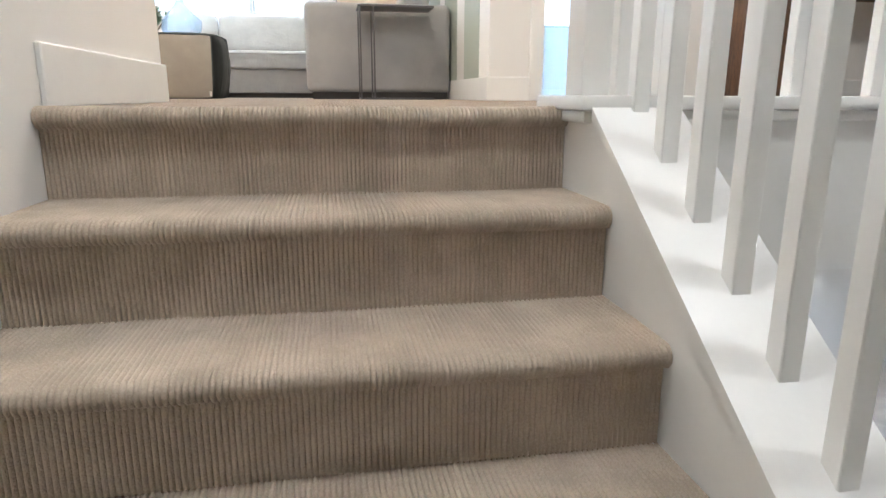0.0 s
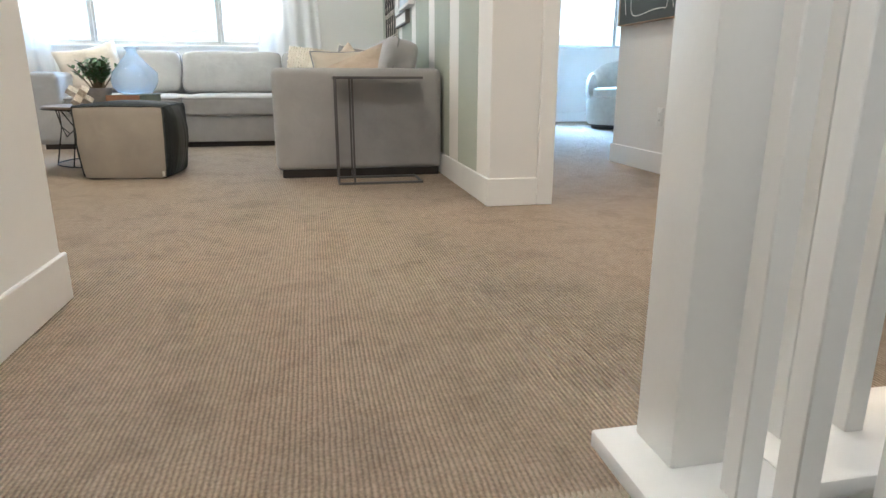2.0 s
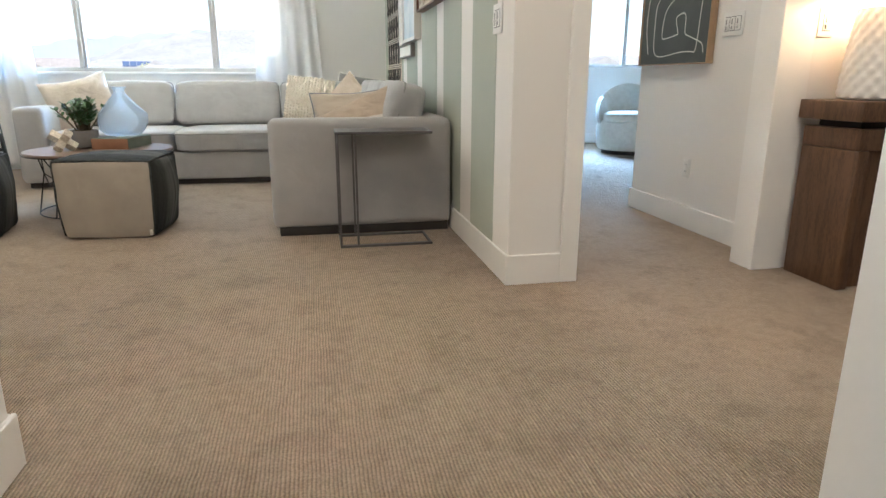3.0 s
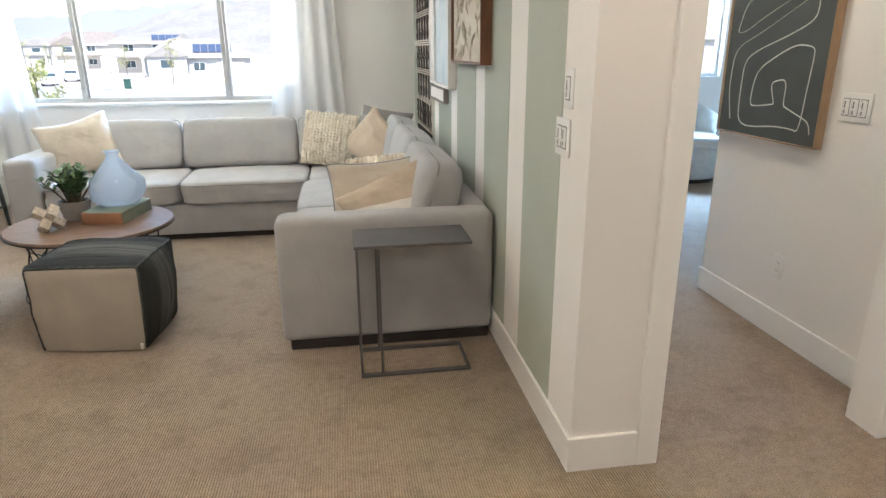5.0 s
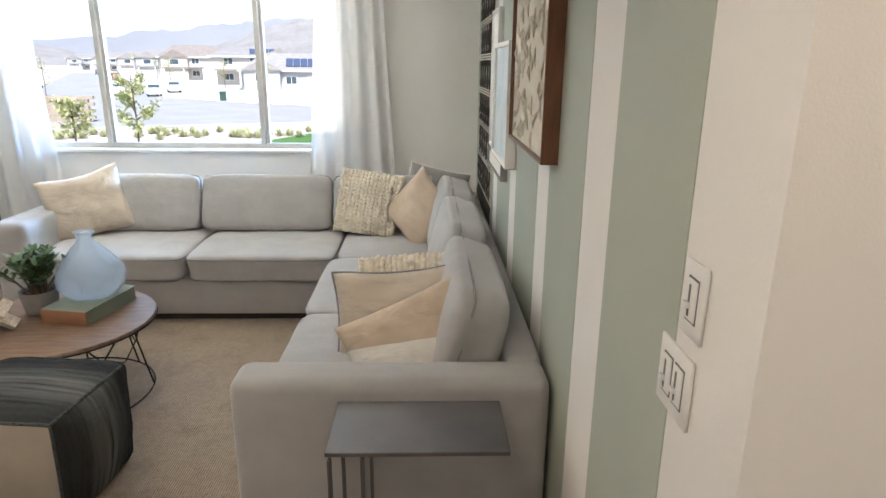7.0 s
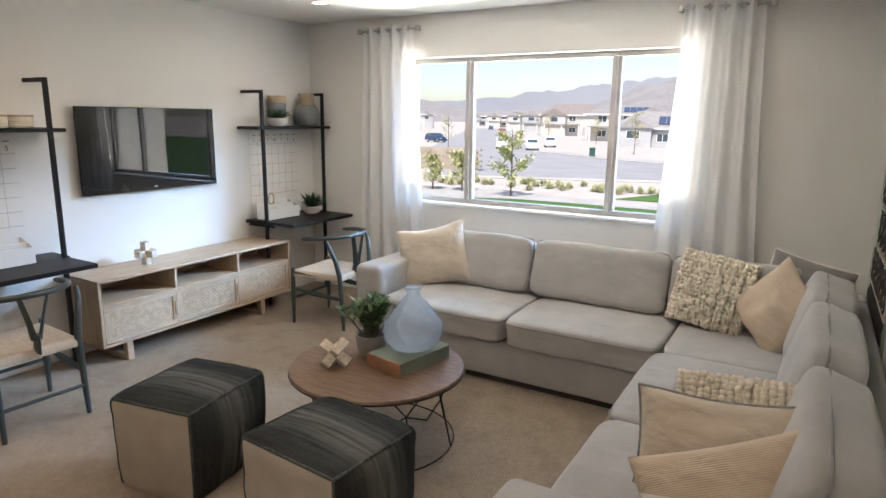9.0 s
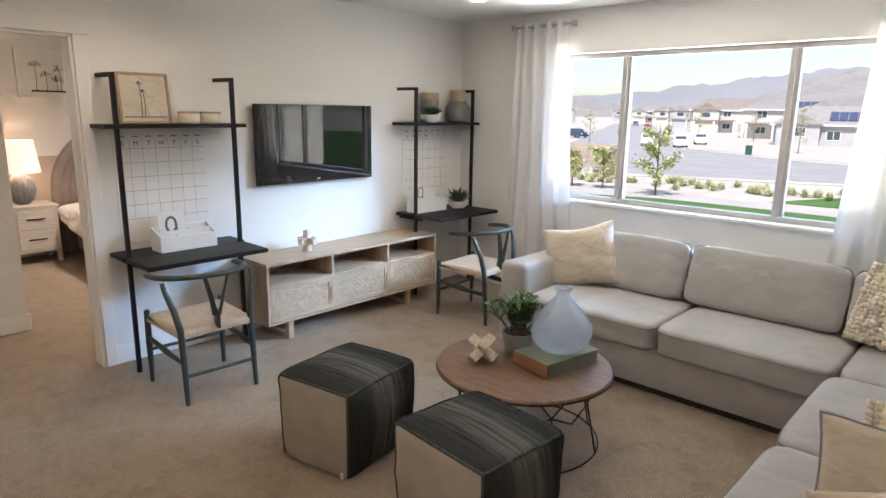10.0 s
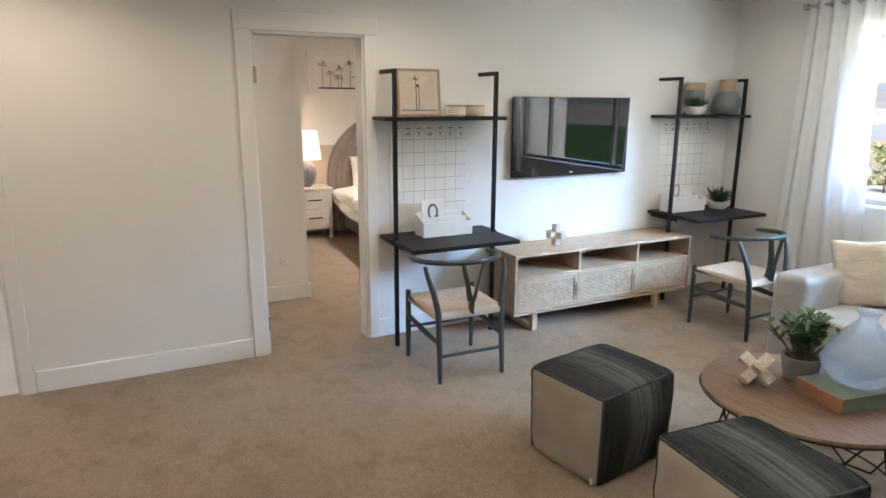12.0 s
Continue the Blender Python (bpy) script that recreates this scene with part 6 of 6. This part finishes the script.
for r in range(8):
    for k in range(26):
        x = -46 + k * 0.82 + (r % 2) * 0.41
        part("block", box(x, 50.6 + 0.12 * (x + 46) * 0.25, G + r * 0.24, x + 0.81, 50.9 + 0.12 * (x + 46) * 0.25, G + r * 0.24 + 0.225), BLOCK, gw)


def shrub_mesh(seed, r):
    rng_ = random.Random(seed)
    bm = bmesh.new()
    for k in range(70):
        a, t_ = rng_.uniform(0, math.tau), rng_.uniform(0, 1.2)
        l = r * rng_.uniform(0.6, 1.1)
        d = Vector((math.cos(a) * math.sin(t_), math.sin(a) * math.sin(t_), math.cos(t_)))
        s_ = d.cross(Vector((0.3, 0.1, 1))).normalized() * r * 0.07
        p0, p1 = d * 0.05, d * l
        vs = [bm.verts.new(p0 - s_), bm.verts.new(p0 + s_), bm.verts.new((p0 + p1) / 2 + s_ * 1.4), bm.verts.new(p1), bm.verts.new((p0 + p1) / 2 - s_ * 1.4)]
        bm.faces.new(vs)
    return bm


shrub = solid("shrub", shrub_mesh(1, 0.55), SHRUB, "dry yellow-green ornamental grass clump in gravel", "shrub", "garden shrubs", m=pose(-15, 40, G))
rng = random.Random(12)
for k in range(46):
    u = rng.random()
    copy_thing(shrub, pose(-22 + 16 * u + rng.uniform(-0.5, 0.5), 39.6 + 4.0 * rng.random() + 2.2 * u, G, 0, 0, rng.uniform(0, 360)))


def tree(m, height, spread, seed, leaves=900):
    t_ = thing("young_tree", "slender young tree with sparse yellow-green leaves", "tree", m, "young street trees")
    rng_ = random.Random(seed)
    bm = tube([(0, 0, 0), (0.03, 0.02, height * 0.4), (-0.02, 0.03, height * 0.8), (0, 0, height)], [0.06, 0.045, 0.03, 0.01], 7)
    tips = []
    for k in range(16):
        z = height * rng_.uniform(0.2, 0.92)
        a = rng_.uniform(0, math.tau)
        l = spread * rng_.uniform(0.5, 1.0) * (1.15 - 0.5 * z / height)
        tip = Vector((l * math.cos(a), l * math.sin(a), z + l * 0.6))
        tube([(0, 0, z), tuple(tip * 0.5 + Vector((0, 0, z * 0.5 + 0.05))), tuple(tip)], [0.022, 0.014, 0.006], 5, bm=bm)
        tips.append((Vector((0, 0, z)), tip))
    part("trunk", bm, BARK, t_)
    bm = bmesh.new()
    for k in range(leaves):
        a, b_ = rng_.choice(tips)
        c = a.lerp(b_, rng_.uniform(0.35, 1.1)) + Vector((rng_.gauss(0, 0.13), rng_.gauss(0, 0.13), rng_.gauss(0, 0.13)))
        d = Vector((rng_.gauss(0, 1), rng_.gauss(0, 1), rng_.gauss(0, 1))).normalized()
        s_ = d.cross(Vector((0.2, 0.5, 0.8))).normalized()
        w = rng_.uniform(0.08, 0.15)
        bm.faces.new([bm.verts.new(c - d * w), bm.verts.new(c + s_ * w * 0.6), bm.verts.new(c + d * w), bm.verts.new(c - s_ * w * 0.6)])
    part("crown", bm, TREE_LEAF, t_)["kind"] = "stuff"
    return t_


tree(pose(-14.6, 36.4, G), 3.9, 1.25, 3)
tree(pose(-18.2, 37.0, G), 2.3, 1.0, 4, 800)
tree(pose(-20.2, 36.8, G), 2.0, 0.9, 5, 700)
for k, (x, y, h) in enumerate(((-49, 88, 5.0), (-20.5, 88, 5.5), (-60, 140, 6), (-46, 122, 5.5), (-35, 118, 5.0), (-70, 175, 6))):
    tree(pose(x, y, G), h, 1.3, 30 + k, 260)


def house(x, y, w, d, eave, ridge, yaw, wall_mat, roof_mat, two=True, solar=False, group="houses over the road"):
    h = thing("house", ("two-storey" if two else "single-storey") + " pale stucco house with " + ("grey" if roof_mat is ROOF else "brown") + " tiled roof" + (" and solar panels" if solar else ""), "house", pose(x, y, G, 0, 0, yaw), group)
    part("wall", box(-w / 2, 0, 0, w / 2, d, eave), wall_mat, h)
    o = 0.6
    bm = bmesh.new()
    a = [bm.verts.new(p) for p in ((-w / 2 - o, -o, eave), (w / 2 + o, -o, eave), (w / 2 + o, d + o, eave), (-w / 2 - o, d + o, eave))]
    b_ = [bm.verts.new(p) for p in ((-w * 0.28, d / 2, ridge), (w * 0.28, d / 2, ridge))]
    for f in ((a[0], a[1], b_[1], b_[0]), (a[1], a[2], b_[1]), (a[2], a[3], b_[0], b_[1]), (a[3], a[0], b_[0]), (a[3], a[2], a[1], a[0])):
        bm.faces.new(f)
    part("roof", bm, roof_mat, h)
    part("fascia", box(-w / 2 - o, -o - 0.05, eave - 0.22, w / 2 + o, -o + 0.05, eave + 0.02), TRIM, h)
    # A gabled wing stands before one half of the front.
    s = 1 if int(abs(x) + abs(y)) % 2 else -1
    wx, ww, top = s * w * 0.29, w * 0.36, eave if two and int(abs(x)) % 3 else 3.3
    part("wing_wall", box(wx - ww / 2, -1.6, 0, wx + ww / 2, 0.0, top), STUCCO_GREY if wall_mat is STUCCO and int(abs(y)) % 2 else wall_mat, h)
    bm = bmesh.new()
    g = [[bm.verts.new(p) for p in ((wx - ww / 2 - 0.4, yy, top - 0.1), (wx, yy, top + ww * 0.28), (wx + ww / 2 + 0.4, yy, top - 0.1))] for yy in (-2.0, 2.5)]
    for f in ((g[0][0], g[0][1], g[1][1], g[1][0]), (g[0][1], g[0][2], g[1][2], g[1][1]), tuple(g[0]), tuple(g[1][::-1]), (g[0][0], g[1][0], g[1][2], g[0][2])):
        bm.faces.new(f)
    part("wing_roof", bm, roof_mat, h)
    wing = part("window", box(wx - 1.1, -1.66, top - 1.9, wx + 1.1, -1.59, top - 0.5), TRIM, h)
    part("pane", box(wx - 1.0, -1.68, top - 1.8, wx + 1.0, -1.655, top - 0.6), HOUSE_GLASS, wing)
    floors = (0.9, 3.9) if two else (0.9,)
    for z in floors:
        for k in range(3):
            xx = (k - 1) * w * 0.3
            if z < 1 and k == 2:
                gd = part("garage_door", box(xx - w * 0.14, -0.06, 0, xx + w * 0.14, 0.02, 2.4), STUCCO_GREY if wall_mat is STUCCO else STUCCO, h)
                for q in range(1, 4):
                    part("panel_groove", box(xx - w * 0.14, -0.075, q * 0.6, xx + w * 0.14, -0.055, q * 0.6 + 0.05), SLOT, gd)
                continue
            wn_ = part("window", box(xx - 0.95, -0.05, z, xx + 0.95, 0.02, z + 1.4), TRIM, h)
            part("pane", box(xx - 0.84, -0.07, z + 0.1, xx - 0.04, -0.045, z + 1.3), HOUSE_GLASS, wn_)
            part("pane", box(xx + 0.04, -0.07, z + 0.1, xx + 0.84, -0.045, z + 1.3), HOUSE_GLASS, wn_)
    if two:
        part("porch_roof", box(-w * 0.46, -2.2, 2.85, w * 0.12, 0.05, 3.15), roof_mat, h)
        for xx in (-w * 0.44, -w * 0.17, w * 0.10):
            part("porch_post", box(xx - 0.15, -2.15, 0, xx + 0.15, -1.85, 2.85), TRIM, h)
    if solar:
        sl = (ridge - eave) / (d / 2 + o)
        for k in range(5):
            u0 = -w * 0.05 + k * w * 0.075
            bm = bmesh.new()
            vs = [(u0, 0.6), (u0 + w * 0.07, 0.6), (u0 + w * 0.07, 3.6), (u0, 3.6)]
            for dz in (0.06, 0.14):
                bm.faces.new([bm.verts.new((p, q, eave + (q + o) * sl + dz)) for p, q in vs])
            part("solar_panel", bm, SOLAR, h)
    return h


house(-34.5, 137, 17, 11, 5.6, 7.6, 14, STUCCO, ROOF, True, True)
house(-22, 112, 16, 12, 3.2, 6.0, 10, STUCCO_GREY, ROOF, False, True)
house(-58, 170, 17, 11, 5.6, 8.6, 20, STUCCO, ROOF_BROWN, True)
house(-80, 206, 17, 11, 5.6, 8.0, 24, STUCCO_GREY, ROOF, True)
house(-104, 246, 17, 11, 5.6, 8.0, 26, STUCCO, ROOF, True)
house(-140, 300, 18, 11, 5.6, 8.4, 26, STUCCO, ROOF, True)
house(-175, 345, 18, 11, 5.6, 8.0, 24, STUCCO_GREY, ROOF, True)
house(-152, 235, 17, 11, 5.6, 7.8, 40, STUCCO, ROOF, True)
house(-128, 190, 17, 11, 5.6, 7.6, 44, STUCCO, ROOF, True)
house(-105, 150, 17, 11, 3.2, 5.6, 46, STUCCO, ROOF, False)
house(2, 104, 16, 12, 5.6, 7.6, 0, STUCCO, ROOF, True)
house(26, 100, 16, 12, 5.6, 7.6, -6, STUCCO, ROOF_BROWN, True)
house(50, 96, 16, 12, 5.6, 7.6, -10, STUCCO_GREY, ROOF, True)


def car(m, paint, label):
    c = thing("car", label, "car", m, "parked cars")
    body = [(-2.25, 0.30), (-2.28, 0.75), (-2.1, 0.98), (-1.2, 1.04), (-0.7, 1.52), (0.2, 1.66), (1.6, 1.62), (2.1, 1.15), (2.26, 0.95), (2.28, 0.35)]
    bm = prism(body, -0.90, 0.90)
    bmesh.ops.bevel(bm, geom=bm.edges[:], offset=0.07, segments=2, affect="EDGES", profile=0.5)
    part("body", bm, paint, c)
    part("side_windows", prism([(-0.98, 1.08), (-0.66, 1.44), (0.2, 1.56), (1.5, 1.52), (1.85, 1.12)], -0.915, 0.915), HOUSE_GLASS, c)
    part("windscreen", prism([(-1.15, 1.09), (-0.74, 1.50), (-0.70, 1.47), (-1.08, 1.07)], -0.72, 0.72), HOUSE_GLASS, c)
    part("rear_window", prism([(2.06, 1.22), (1.70, 1.58), (1.66, 1.54), (2.0, 1.2)], -0.70, 0.70), HOUSE_GLASS, c)
    for y in (-1.42, 1.38):
        for s in (-1, 1):
            wm = Matrix.Translation((s * 0.80, y, 0.34)) @ pose(0, 0, 0, 0, 90, 0)
            wh = part("wheel", lathe([(0, -0.11), (0.30, -0.11), (0.34, -0.08), (0.34, 0.08), (0.30, 0.11), (0, 0.11)], 24, m=wm), TYRE, c)
            part("rim", lathe([(0, -0.118), (0.2, -0.118), (0.21, 0.118), (0, 0.118)], 20, m=wm), NICKEL, wh)
    for s in (-1, 1):
        part("headlight", box(s * 0.72 - 0.16, -2.30, 0.70, s * 0.72 + 0.16, -2.2, 0.85, 0.02, 1), PLASTIC, c)
    return c


for x, y, yaw, paint, label in (
    (-35.6, 89.4, 24, CAR_WHITE, "white sport utility vehicle on the street"),
    (-37.4, 101, 24, CAR_WHITE, "white parked car by the kerb"),
    (-40.4, 89.5, 204, CAR_WHITE, "white car driving on the street"),
    (-78, 168, 24, CAR_RED, "red car far down the street"),
    (-110, 225, 24, CAR_BLUE, "dark car far down the street"),
    (-61, 104, 70, CAR_BLUE, "dark blue car behind the garden wall"),
):
    car(pose(x, y, G + 0.02, 0, 0, yaw), paint, label)
wb = thing("wheelie_bin", "dark green plastic wheelie bin at the kerb", "bin", pose(-23.3, 79.0, G + 0.03, 0, 0, 12))
bm = prism([(-0.28, 0.06), (0.28, 0.06), (0.36, 1.0), (-0.36, 1.0)], -0.33, 0.33)
part("body", bm, BIN, wb)
part("lid", box(-0.36, -0.42, 1.0, 0.36, 0.40, 1.08, 0.03, 2), BIN, wb)
for s in (-1, 1):
    part("wheel", tube([(s * 0.26, 0.33, 0.12), (s * 0.33, 0.33, 0.12)], 0.12, 16), TYRE, wb)


def ridge_of_hills(name, points, depth, mat, label):
    """A range that rises towards its crest; points are (x, y, crest height above the ground)."""
    own = bmesh.new()
    rows = []
    n = len(points) - 1
    for i in range(n * 12 + 1):
        a, f = divmod(i, 12)
        p, q = points[min(a, n)], points[min(a + 1, n)]
        f /= 12
        x, y, h = (p[k] * (1 - f) + q[k] * f for k in range(3))
        out = Vector((x, y, 0)).normalized()
        h *= 1 + 0.10 * noise.noise(Vector((x * 0.02, y * 0.02, 1))) + 0.05 * noise.noise(Vector((x * 0.09, y * 0.09, 4)))
        row = []
        for j in range(9):
            g = j / 8
            bump = 0.06 * h * noise.noise(Vector((x * 0.03, y * 0.03, j * 1.3)))
            row.append(own.verts.new((x - out.x * depth * (1 - g), y - out.y * depth * (1 - g), G - 0.5 + (h * g ** 1.1 + bump * g))))
        rows.append(row)
    for u, v in zip(rows, rows[1:]):
        for j in range(8):
            own.faces.new((u[j], u[j + 1], v[j + 1], v[j]))
    bmesh.ops.recalc_face_normals(own, faces=own.faces[:])
    return structure(name, own, mat, label, "hill")


ridge_of_hills("hill_far", [(-1300, 900, 14), (-1000, 1150, 24), (-700, 1300, 46), (-520, 1420, 70), (-420, 1480, 92), (-330, 1500, 96), (-200, 1500, 104), (0, 1500, 100), (300, 1500, 80)], 300, FAR_HILL, "grey far mountains with haze put into their colour")
ridge_of_hills("hill_near", [(-330, 780, 8), (-250, 800, 24), (-200, 800, 42), (-150, 800, 54), (-80, 800, 62), (0, 800, 60), (120, 780, 60), (300, 700, 50)], 220, HILL, "dry rocky hillside behind the houses")
ridge_of_hills("hill_left", [(-900, 420, 25), (-640, 640, 45), (-520, 740, 40), (-420, 800, 15)], 160, HILL, "dry rocky hillside behind the houses")
